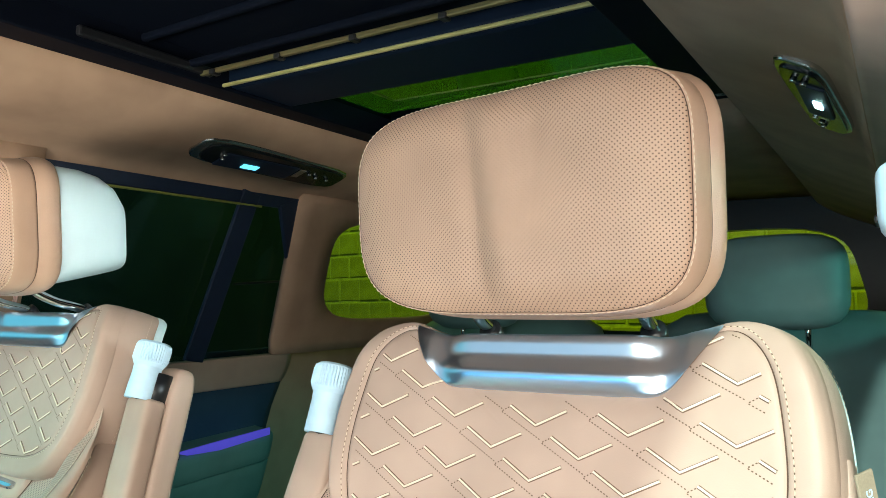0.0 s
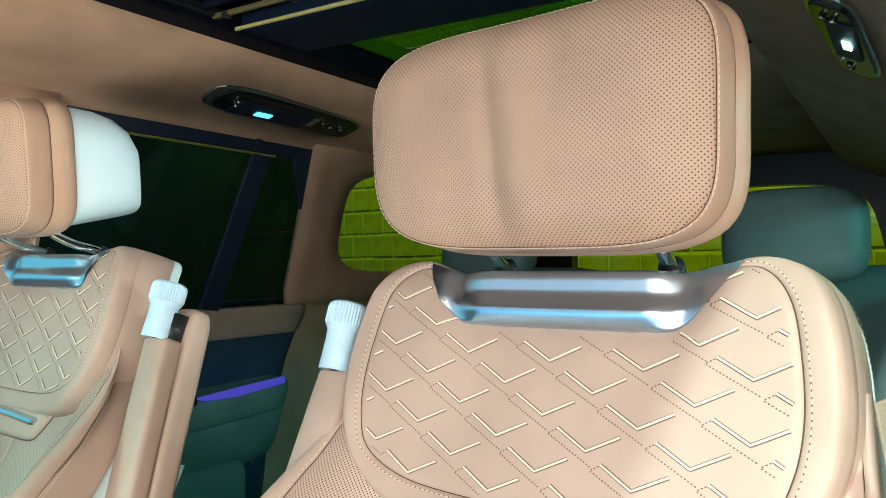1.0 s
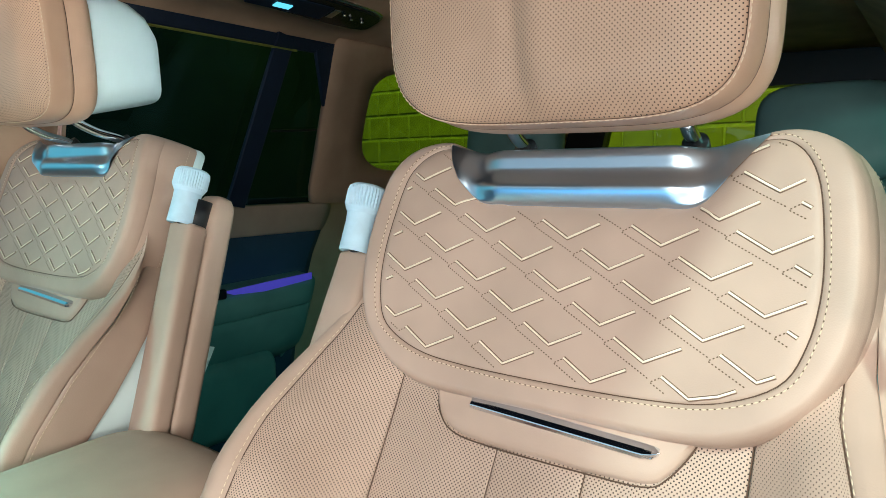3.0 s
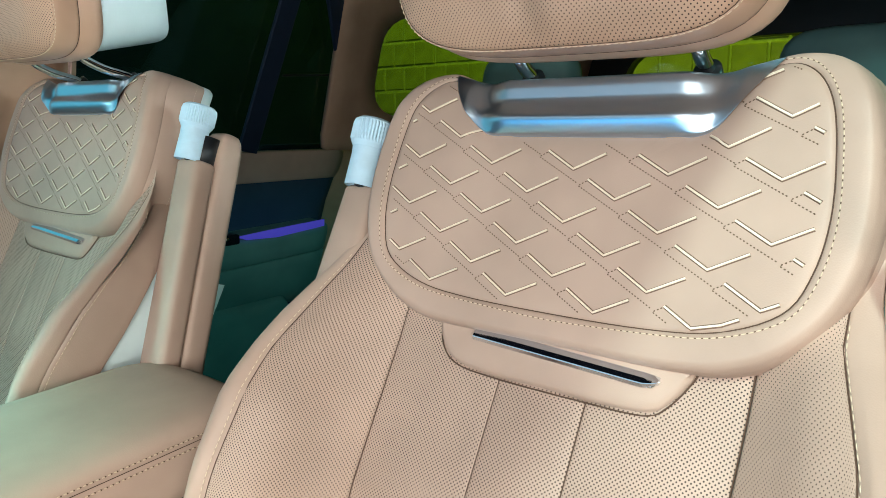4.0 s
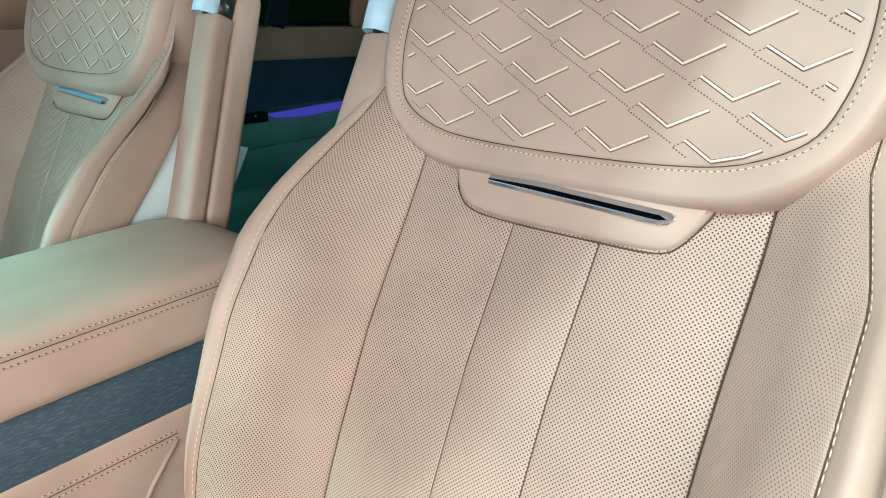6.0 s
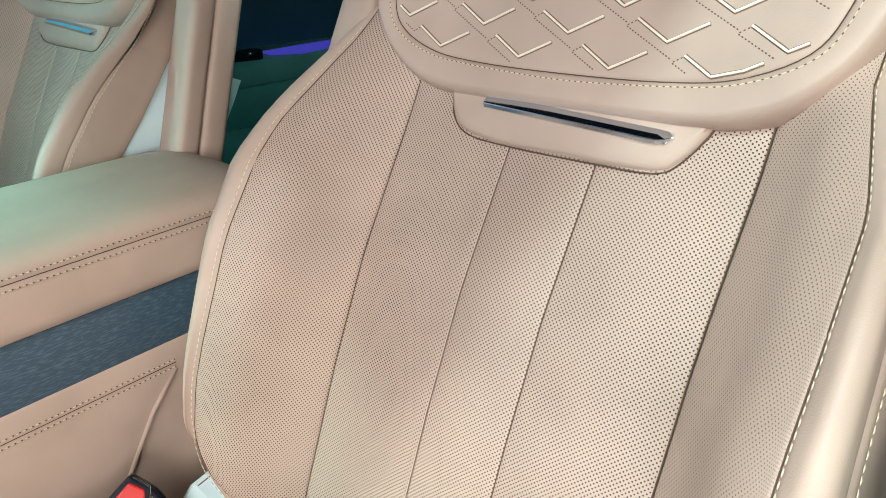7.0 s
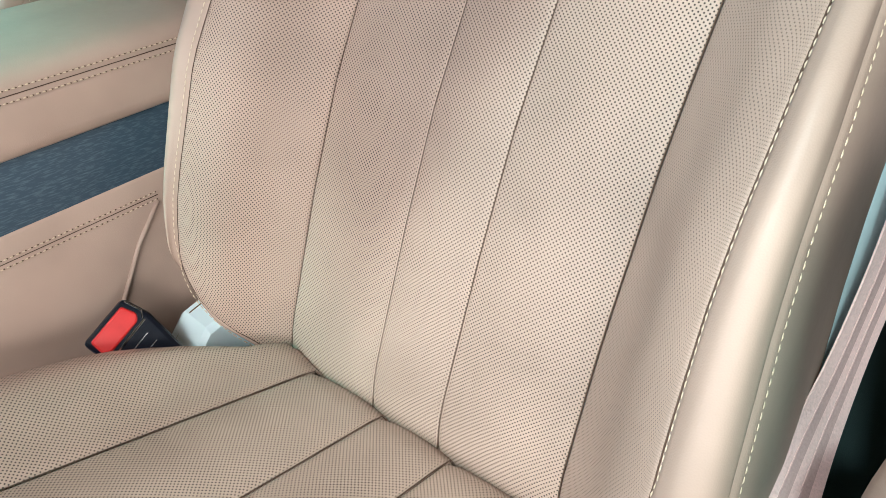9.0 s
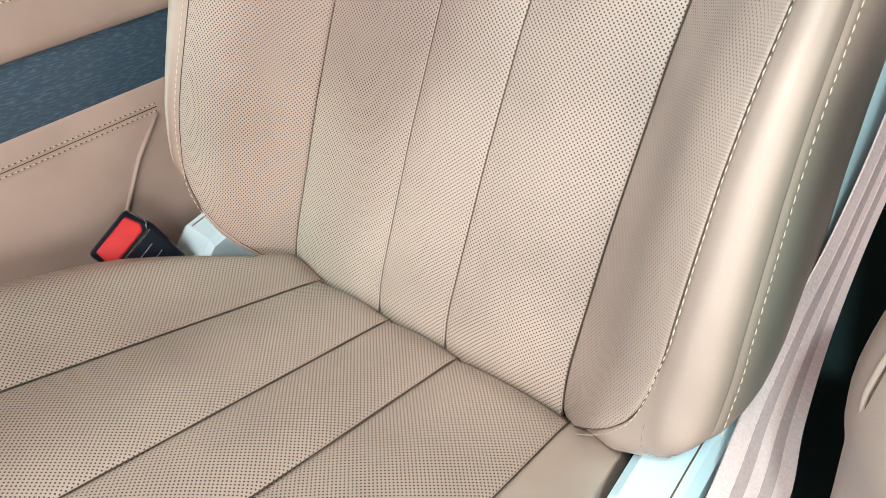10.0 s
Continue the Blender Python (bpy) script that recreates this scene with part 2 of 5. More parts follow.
def thing(name, label, category, at=(0, 0, 0), group="", kind=""):
    ob = new(name)
    ob.location = at
    ob.empty_display_size = 0.05
    return tagged(ob, label, category, group, kind)


def lerp(table, x):
    return float(np.interp(x, [p[0] for p in table], [p[1] for p in table]))


def spline(points, n, closed=False):
    """n points along a Catmull-Rom curve through the given ones."""
    P = [np.asarray(p, float) for p in points]
    m = len(P)
    out = []
    spans = m if closed else m - 1
    for k in range(n):
        f = k * spans / n if closed else k * spans / (n - 1)
        i = min(int(f), spans - 1)
        t = f - i
        if closed:
            a, b, c, d = (P[(i + j) % m] for j in (-1, 0, 1, 2))
        else:
            a, b, c, d = (P[min(max(i + j, 0), m - 1)] for j in (-1, 0, 1, 2))
        out.append(0.5 * ((2 * b) + (c - a) * t + (2 * a - 5 * b + 4 * c - d) * t * t + (3 * b - a - 3 * c + d) * t ** 3))
    return out


def steps(n, edge):
    """n + 1 values from 0 to 1, crowded at the ends."""
    t = np.linspace(0, 1, n + 1)
    return (1 - edge) * t + edge * (0.5 - 0.5 * np.cos(np.pi * t))


def grid_faces(nu, nv, wrap=False, flip=False):
    faces = []
    for j in range(nv):
        for i in range(nu):
            i2 = (i + 1) % (nu if wrap else nu + 1)
            w = nu if wrap else nu + 1
            f = (j * w + i, j * w + i2, (j + 1) * w + i2, (j + 1) * w + i)
            faces.append(f[::-1] if flip else f)
    return faces


def patch(name, fn, nu, nv, mat, parent, out, roll=(0.006, 0.006, 0, 0), drop=(0.004, 0.004, 0, 0), edge=0.6, label="", crown=0.0):
    """A padded panel: fn(s, t) gives the place and its metric (u, v); the edges roll down away from the side that out faces."""
    S, T = steps(nu, edge), steps(nv, edge)
    pts = np.array([[fn(s, t)[0] for s in S] for t in T], float)
    uvs = np.array([[fn(s, t)[1] for s in S] for t in T], float)
    du = np.gradient(pts, axis=1)
    dv = np.gradient(pts, axis=0)
    nrm = np.cross(du, dv)
    nrm /= np.maximum(np.linalg.norm(nrm, axis=2, keepdims=True), 1e-9)
    flip = (nrm @ np.asarray(out, float)).mean() < 0
    if flip:
        nrm = -nrm
    ls = np.concatenate([np.zeros((len(T), 1)), np.cumsum(np.linalg.norm(np.diff(pts, axis=1), axis=2), axis=1)], axis=1)
    lt = np.concatenate([np.zeros((1, len(S))), np.cumsum(np.linalg.norm(np.diff(pts, axis=0), axis=2), axis=0)], axis=0)
    dist = (ls, ls[:, -1:] - ls, lt, lt[-1:, :] - lt)
    down = np.zeros(pts.shape[:2])
    for d, r, dr in zip(dist, roll, drop):
        if r:
            q = np.clip(1 - d / r, 0, 1)
            down += dr * (1 - np.sqrt(np.clip(1 - q * q, 0, 1)))
    if crown:
        down -= crown * np.sin(np.pi * np.clip(ls / np.maximum(ls[:, -1:], 1e-6), 0, 1))
    pts = pts - nrm * down[..., None]
    if mat in (M_PERF, M_PERF_FINE):
        run = np.concatenate([np.zeros((len(T), 1)), np.cumsum(np.linalg.norm(np.diff(pts, axis=1), axis=2), axis=1)], axis=1)
        mid = nu // 2
        sign = np.sign(uvs[:, -1:, 0] - uvs[:, :1, 0])
        uvs[..., 0] = uvs[:, mid:mid + 1, 0] + sign * (run - run[:, mid:mid + 1])
    return mesh_object(name, pts.reshape(-1, 3), grid_faces(nu, nv, flip=flip), mat, parent, uvs.reshape(-1, 2), label=label)


def stitches(name, runs, mat, parent, length=0.0042, gap=0.0022, r=0.0007, label="", slant=0.0, start=None):
    """Thread along runs of (place, surface normal): each stitch a small raised lozenge, all in one mesh."""
    verts, faces = [], []
    for run in runs:
        P = np.array([p for p, _ in run], float)
        N = np.array([n for _, n in run], float)
        seg = np.linalg.norm(np.diff(P, axis=0), axis=1)
        acc = np.concatenate([[0], np.cumsum(seg)])
        if acc[-1] < length:
            continue

        def at(d):
            return np.array([np.interp(d, acc, P[:, k]) for k in range(3)]), np.array([np.interp(d, acc, N[:, k]) for k in range(3)])

        d = gap / 2 if start is None else start
        while d + length < acc[-1]:
            a, n = at(d)
            b, _ = at(d + length)
            ax = b - a
            ax /= max(np.linalg.norm(ax), 1e-9)
            n = n - ax * (n @ ax)
            n /= max(np.linalg.norm(n), 1e-9)
            side = np.cross(ax, n)
            a, b = a - side * slant, b + side * slant
            mid = (a + b) / 2
            base = len(verts)
            for c, w, h in ((a, 0.55, 0.1), (mid, 1.0, 1.0), (b, 0.55, 0.1)):
                verts += [c - side * r * w - n * r * 0.4, c + n * r * h, c + side * r * w - n * r * 0.4]
            for k in (0, 3):
                faces += [(base + k, base + k + 1, base + k + 4, base + k + 3), (base + k + 1, base + k + 2, base + k + 5, base + k + 4)]
            d += length + gap
    return tagged(mesh_object(name, verts, faces, mat, parent, label=label), kind="stuff")


def ribbons(name, paths, width, height, mat, parent, label=""):
    """Raised flat threads: each path a list of (place, normal)."""
    verts, faces = [], []
    for path in paths:
        P = np.array([p for p, _ in path], float)
        N = np.array([n for _, n in path], float)
        tang = np.gradient(P, axis=0)
        base = len(verts)
        for p, n, t in zip(P, N, tang):
            t = t / max(np.linalg.norm(t), 1e-9)
            n = n / max(np.linalg.norm(n), 1e-9)
            side = np.cross(t, n)
            for k, hh in ((-0.5, -0.3), (-0.32, 1.0), (0.32, 1.0), (0.5, -0.3)):
                verts.append(p + side * width * k + n * height * hh)
        m = len(P)
        for i in range(m - 1):
            for k in range(3):
                a = base + i * 4 + k
                faces.append((a, a + 1, a + 5, a + 4))
        faces += [(base, base + 1, base + 2, base + 3), (base + 4 * m - 1, base + 4 * m - 2, base + 4 * m - 3, base + 4 * m - 4)]
    return tagged(mesh_object(name, verts, faces, mat, parent, smooth=False, label=label), kind="stuff")


def tube(name, points, radius, mat, parent=None, sides=12, label="", caps=True):
    P = [Vector(p) for p in points]
    verts, faces = [], []
    up = Vector((1, 0, 0))
    for i, p in enumerate(P):
        t = (P[min(i + 1, len(P) - 1)] - P[max(i - 1, 0)]).normalized()
        a = t.cross(up).normalized() if abs(t.dot(up)) < 0.95 else t.cross(Vector((0, 0, 1))).normalized()
        b = t.cross(a)
        rr = radius(i / (len(P) - 1)) if callable(radius) else radius
        for k in range(sides):
            an = 2 * math.pi * k / sides
            verts.append(p + (a * math.cos(an) + b * math.sin(an)) * rr)
    for i in range(len(P) - 1):
        for k in range(sides):
            k2 = (k + 1) % sides
            faces.append((i * sides + k, i * sides + k2, (i + 1) * sides + k2, (i + 1) * sides + k))
    if caps:
        faces += [tuple(range(sides))[::-1], tuple(range((len(P) - 1) * sides, len(P) * sides))]
    return mesh_object(name, verts, faces, mat, parent, label=label)


def strip_solid(name, outline, depth, mat, parent=None, bevel=0.003, label="", seg=2):
    """A solid from a closed outline (list of 3D points in a plane) pushed along the vector depth, edges rounded."""
    bm = bmesh.new()
    vs = [bm.verts.new(Vector(p)) for p in outline]
    f = bm.faces.new(vs)
    res = bmesh.ops.extrude_face_region(bm, geom=[f])
    bmesh.ops.translate(bm, verts=[g for g in res["geom"] if isinstance(g, bmesh.types.BMVert)], vec=Vector(depth))
    bmesh.ops.recalc_face_normals(bm, faces=bm.faces[:])
    if bevel:
        bmesh.ops.bevel(bm, geom=[e for e in bm.edges if e.calc_face_angle(0) > 0.5], offset=bevel, segments=seg, profile=0.5, affect="EDGES")
    return part(name, bm, mat, parent, label, smooth=False)


# ---- front seats ----
RECLINE = radians(20.3)
BACK_W = np.array([0, math.sin(RECLINE), math.cos(RECLINE)])
BACK_N = np.array([0, -math.cos(RECLINE), math.sin(RECLINE)])
BACK_O = np.array([0, 0.3628, 0.82])


def sp(u, w, n):
    """Seat coordinates: across, up along the backrest, out of it; the lower back is shifted inboard to fit the camera's
    view.
    """
    u = u - 0.010 * min(max(1 - w / 0.37, 0), 1) + 0.006 * min(max((0.030 - w) / 0.045, 0), 1) ** 2
    return np.array([u, 0, 0]) + BACK_O + w * BACK_W + n * BACK_N


BASE_N = [(-0.05, 0.004), (0.0, 0.002), (0.15, 0.006), (0.25, 0.004), (0.38, -0.012), (0.46, -0.02), (0.62, -0.02)]
BOLSTER_H = [(-0.02, 0.07), (0.03, 0.083), (0.12, 0.093), (0.23, 0.093), (0.306, 0.085), (0.356, 0.064), (0.40, 0.040), (0.43, 0.024), (0.47, 0.010), (0.62, 0.0)]
SHELL_W = [(0.0, 0.22), (0.1, 0.240), (0.30, 0.220), (0.40, 0.165), (0.55, 0.160), (0.585, 0.150), (0.602, 0.130)]
# half width and piped seam of the bolsters: beside the armrest, and on the door's side
HALF_W = {True: [(-0.03, 0.203), (0.0, 0.206), (0.05, 0.214), (0.10, 0.229), (0.15, 0.238), (0.20, 0.246), (0.25, 0.2525), (0.30, 0.260), (0.34, 0.2585), (0.38, 0.255), (0.41, 0.245), (0.44, 0.231), (0.47, 0.214), (0.50, 0.204), (0.55, 0.197)],
          False: [(-0.03, 0.262), (0.05, 0.267), (0.10, 0.265), (0.15, 0.2595), (0.20, 0.2535), (0.25, 0.249), (0.30, 0.245), (0.36, 0.237), (0.42, 0.222), (0.46, 0.213), (0.55, 0.207)]}
SEAM_OUT = {True: [(-0.03, 0.198), (0.0, 0.203), (0.05, 0.211), (0.10, 0.217), (0.20, 0.219), (0.25, 0.221), (0.30, 0.223), (0.34, 0.2285), (0.38, 0.223), (0.41, 0.218), (0.44, 0.211), (0.5, 0.20)],
            False: [(-0.03, 0.222), (0.05, 0.228), (0.10, 0.2255), (0.15, 0.2225), (0.20, 0.2195), (0.25, 0.2185), (0.30, 0.2175), (0.36, 0.213), (0.43, 0.192), (0.5, 0.19)]}
INNER = [(-0.02, 0.149), (0.06, 0.1465), (0.12, 0.145), (0.20, 0.1445), (0.30, 0.1435), (0.41, 0.1440)]


def inner_seam(w, arm):
    return 0.146 if arm else lerp(INNER, w)


def bolster_section(w, q, arm):
    """(u, n) of the bolster at height w; q runs from 0 at the inner seam over 3, the piped seam, and 6, the outer seam, to 9 at the rear."""
    m, h, hw, us = lerp(BASE_N, w), lerp(BOLSTER_H, w), lerp(HALF_W[arm], w), lerp(SEAM_OUT[arm], w)
    ui = inner_seam(w, arm)
    nodes = [(ui, m - 0.002), (ui + 0.34 * (us - ui), m + 0.31 * h), (ui + 0.68 * (us - ui), m + 0.71 * h), (us, m + 0.93 * h),
             (us + 0.36 * (hw - us), m + 1.02 * h), (us + 0.70 * (hw - us), m + 0.97 * h), (hw - 0.005, m + 0.78 * h),
             (hw + 0.001, m + 0.42 * h), (hw + 0.002, m - 0.02), (hw - 0.012, m - 0.10) if arm else (hw + 0.001, m - 0.088)]
    i = min(int(q), 8)
    t = q - i
    a, b, c, d = (np.array(nodes[min(max(i + j, 0), 9)]) for j in (-1, 0, 1, 2))
    return 0.5 * ((2 * b) + (c - a) * t + (2 * a - 5 * b + 4 * c - d) * t * t + (3 * b - a - 3 * c + d) * t ** 3)


def bottom_of(q, arm):
    """Where the bolster ends below; on the armrest's side it sweeps up, on the other it rolls round to the cushion."""
    if arm:
        return lerp([(0, -0.018), (1.0, -0.013), (2.0, 0.009), (2.6, 0.034), (3.0, 0.050), (4, 0.053), (5, 0.058), (6, 0.070), (9, 0.12)], q)
    return lerp([(0, -0.024), (0.3, -0.020), (1.85, 0.008), (2.75, 0.026), (3.2, 0.036), (3.65, 0.040), (4.1, 0.041), (4.6, 0.042), (5.6, 0.047), (6.7, 0.050), (9, 0.062)], q)


def inset_bottom(q, arm):
    if arm:
        return lerp([(0, -0.012), (0.5, -0.010), (1.0, -0.007), (1.5, 0.003), (2.0, 0.018), (2.4, 0.033), (2.7, 0.047), (2.9, 0.060), (3.0, 0.074)], q)
    return lerp([(0, -0.014), (0.6, -0.010), (1.2, 0.004), (1.7, 0.019), (2.2, 0.036), (2.5, 0.049), (2.75, 0.064), (2.9, 0.082), (3.0, 0.104)], q)


def bolster_skin(w, q, arm):
    """(u, n) of the smooth leather round the inset: the section with its foot curled under and its edge tucked into the piped seam."""
    u, n = bolster_section(w, q, arm)
    e = 0.1 if q < 8.8 else -0.1
    u2, n2 = bolster_section(w, q + e, arm)
    tang = np.array([u2 - u, n2 - n]) * math.copysign(1, e)
    out = np.array([-tang[1], tang[0]]) / max(np.linalg.norm(tang), 1e-9)
    reach, depth = 0.024, 0.020
    if arm:
        k = min(max((q - 2.4) / 0.6, 0), 1)
        reach, depth = 0.010 + 0.020 * k, 0.006 + 0.012 * k
        out = out * (1 - k) + np.array([0.25, 0.97]) * k
    d = min(max((bottom_of(q, arm) + reach - w) / reach, 0), 1)
    sink = depth * (1 - math.sqrt(max(0, 1 - d * d)))
    rise = min(max((w - inset_bottom(3.0, arm)) / 0.02 + 1, 0), 1)
    sink += 0.0011 * rise * max(0, 1 - abs(q - 3.0) / 0.2) ** 2
    return u - out[0] * sink, n - out[1] * sink


QUILT = [(0.0, 0.420), (0.075, 0.4213), (0.122, 0.427), (0.158, 0.444), (0.1715, 0.470), (0.1765, 0.505), (0.1740, 0.545), (0.1675, 0.580), (0.154, 0.603), (0.136, 0.611), (0.105, 0.600), (0.05, 0.590), (0.0, 0.588)]
PAD = [(0.0, 0.397), (0.10, 0.3975), (0.142, 0.407), (0.170, 0.427), (0.188, 0.452), (0.198, 0.482), (0.201, 0.515), (0.198, 0.555), (0.190, 0.588), (0.174, 0.612), (0.145, 0.6215), (0.112, 0.611), (0.05, 0.598), (0.0, 0.597)]


def closed_curve(half, n):
    pts = list(half) + [(-u, w) for u, w in half[-2:0:-1]]
    return spline(pts, n, closed=True)


def pad_n(u, w):
    top = max(0.0, w - 0.575) / 0.045
    dip = 0.010 * min(max((w - 0.553) / 0.012, 0), 1) * min(max((0.112 - abs(u)) / 0.02, 0), 1)
    return 0.003 - dip + 0.011 * (abs(u) / 0.2) ** 2 - 0.016 * top * top + 0.03 * (0.51 - w) * (0.51 - w)


def pad_point(u, w, lift=0.0):
    e = 1e-3
    p = sp(u, w, pad_n(u, w))
    a = sp(u + e, w, pad_n(u + e, w)) - p
    b = sp(u, w + e, pad_n(u, w + e)) - p
    n = np.cross(a, b)
    n /= np.linalg.norm(n)
    if n @ BACK_N < 0:
        n = -n
    return p + n * lift, n


def ring_patch(name, rings, uvs, mat, parent, close_centre=False, label=""):
    """A surface of closed rings from the inside out."""
    n = len(rings[0])
    verts = [p for ring in rings for p in ring]
    uv = [q for ring in uvs for q in ring]
    faces = grid_faces(n, len(rings) - 1, wrap=True)
    if close_centre:
        verts.append(np.mean(rings[0], axis=0))
        uv.append(tuple(np.mean(np.array(uvs[0]), axis=0)))
        faces += [(len(verts) - 1, (i + 1) % n, i) for i in range(n)]
    return mesh_object(name, verts, faces, mat, parent, uv, label=label)


def inside(poly, u, w):
    hit = False
    for (x0, y0), (x1, y1) in zip(poly, poly[1:] + poly[:1]):
        if (y0 > w) != (y1 > w) and u < (x1 - x0) * (w - y0) / (y1 - y0) + x0:
            hit = not hit
    return hit


def build_pad(seat):
    n = 120
    Q, Pd = closed_curve(QUILT, n), closed_curve(PAD, n)
    C = np.array([0.0, 0.505])
    rings, uvs = [], []
    for f in (0.06, 0.18, 0.32, 0.46, 0.60, 0.72, 0.82, 0.90, 0.95, 0.98, 0.995, 1.0):
        ring = []
        for q in Q:
            u, w = C + (q - C) * f
            d = np.linalg.norm(q - C) * (1 - f)
            k = np.clip(1 - d / 0.007, 0, 1)
            ring.append(pad_point(u, w, 0.001 - 0.0024 * (1 - math.sqrt(max(0, 1 - k * k))))[0])
        rings.append(ring)
        uvs.append([tuple(C + (q - C) * f) for q in Q])
    pad = ring_patch("quilted_pad", rings, uvs, M_TAN, seat, True, "smooth tan leather pad with chevron stitching")
    rings, uvs = [], []
    for f in (0.0, 0.05, 0.15, 0.3, 0.5, 0.7, 0.82):
        ring = []
        for q, p in zip(Q, Pd):
            u, w = q + (p - q) * f
            d = np.linalg.norm(p - q) * f
            k = np.clip(1 - d / 0.005, 0, 1)
            k2 = np.clip((f - 0.55) / 0.45, 0, 1)
            ring.append(pad_point(u, w, 0.0013 - 0.0026 * (1 - math.sqrt(max(0, 1 - k * k))) - 0.004 * k2 * k2)[0])
        rings.append(ring)
        uvs.append([tuple(q + (p - q) * f) for q, p in zip(Q, Pd)])
    def skirt(back, grow, bulge):
        ring = []
        for q, p in zip(Q, Pd):
            u, w = q + (p - q) * grow
            u, w = C + (np.array([u, w]) - C) * np.array([1 + bulge, 1 + bulge * 0.25])
            ring.append(sp(u, w, pad_n(*p) - back))
        return ring
    for back, grow, bulge in ((0.007, 0.955, 0.0), (0.012, 1.0, 0.004), (0.018, 1.0, 0.016), (0.0195, 1.0, 0.014)):
        rings.append(skirt(back, grow, bulge))
        uvs.append([tuple(p) for p in Pd])
    ring_patch("pad_band", rings, uvs, M_TAN, seat, False)
    rings = [skirt(b, 1.0, g) for b, g in ((0.0195, 0.014), (0.0210, 0.018), (0.030, 0.034), (0.045, 0.046), (0.058, 0.046), (0.070, 0.030), (0.080, -0.02))]
    ring_patch("pad_flank", rings, [[tuple(p) for p in Pd] for _ in rings], M_TAN, seat, False)
    rings = [skirt(b, 1.0, g) for b, g in ((0.064, 0.036), (0.066, 0.0470), (0.069, 0.0495), (0.073, 0.0470), (0.080, 0.015))]
    ring_patch("shell_edge", rings, [[tuple(p) for p in Pd] for _ in rings], M_WHITE, seat, False, "thin white edge of the rear shell")
    run = []
    for k in range(n + 1):
        p = Pd[k % n]
        u, w = C + (p - C) * np.array([1.049, 1.012])
        nv = np.array([np.sign(u) * 1.0, 0, 0]) + 0.3 * BACK_N
        run.append((sp(u + np.sign(u) * 0.0006, w, pad_n(*p) - 0.052), nv))
    half = [r for r in run if r[0][2] > 1.20 and abs(r[0][0]) > 0.14]
    stitches("flank_stitching", [[r for r in half if r[0][0] > 0]], M_THREAD, seat, length=0.0030, gap=0.0018, r=0.00025)
    # thread round the quilted field, on the band
    run = []
    for q, p in zip(Q + Q[:1], Pd + Pd[:1]):
        d = (p - q) / np.linalg.norm(p - q)
        run.append(pad_point(*(q + d * 0.0048), 0.0016))
    stitches("border_stitching", [run], M_THREAD, pad, length=0.0030, gap=0.0016, r=0.00045, label="cream thread")
    stitches("needle_hole", [run], M_PINK, pad, length=0.0013, gap=0.0033, r=0.0005, label="dark needle holes", start=0.00395)
    tube("border_seam", [pad_point(*q, -0.0010)[0] for q in Q + Q[:1]], 0.0006, M_SEAM_SHADE, pad, 6, "dark brown line for the shade along a seam", caps=False)
    poly = [tuple(q) for q in Q]
    arms, dots = [], []
    for r in range(-1, 11):
        for c in range(-4, 5):
            u0 = c * 0.0740 + (0.0364 if r % 2 == 0 else -0.0014)
            w0 = 0.4272 + 0.0208 * r - 0.025 * u0

            def clip(a, b):
                run = []
                for k in np.linspace(0, 1, 13):
                    u, w = u0 + a[0] + (b[0] - a[0]) * k, w0 + a[1] + (b[1] - a[1]) * k
                    g = C + (np.array([u, w]) - C) * 1.03
                    if inside(poly, *g) and not (abs(u) < 0.095 and w > 0.552):
                        run.append(pad_point(u, w, 0.0012))
                return run if len(run) > 2 else None

            left, right = clip((-0.0238, 0.0140), (0, 0)), clip((0, 0), (0.0247, 0.0127))
            if left and right:
                arms.append(left + right[1:])
            elif left or right:
                arms.append(left or right)
            for a, b in (((-0.0246, 0.0132), (-0.0316, 0.0091)), ((-0.0316, 0.0091), (0.0060, -0.0112))):
                run = clip(a, b)
                if run:
                    dots.append(run)
    ribbons("chevron_edge", arms, 0.0030, 0.0005, M_EDGE, pad, "brown ribbon under the embroidery, a little wider than it")
    ribbons("chevron_stitching", arms, 0.0019, 0.0013, M_EMBROIDERY, pad, "thick raised cream embroidery thread")
    stitches("dotted_stitching", dots, M_PINK, pad, length=0.0014, gap=0.0012, r=0.00055)
    return pad


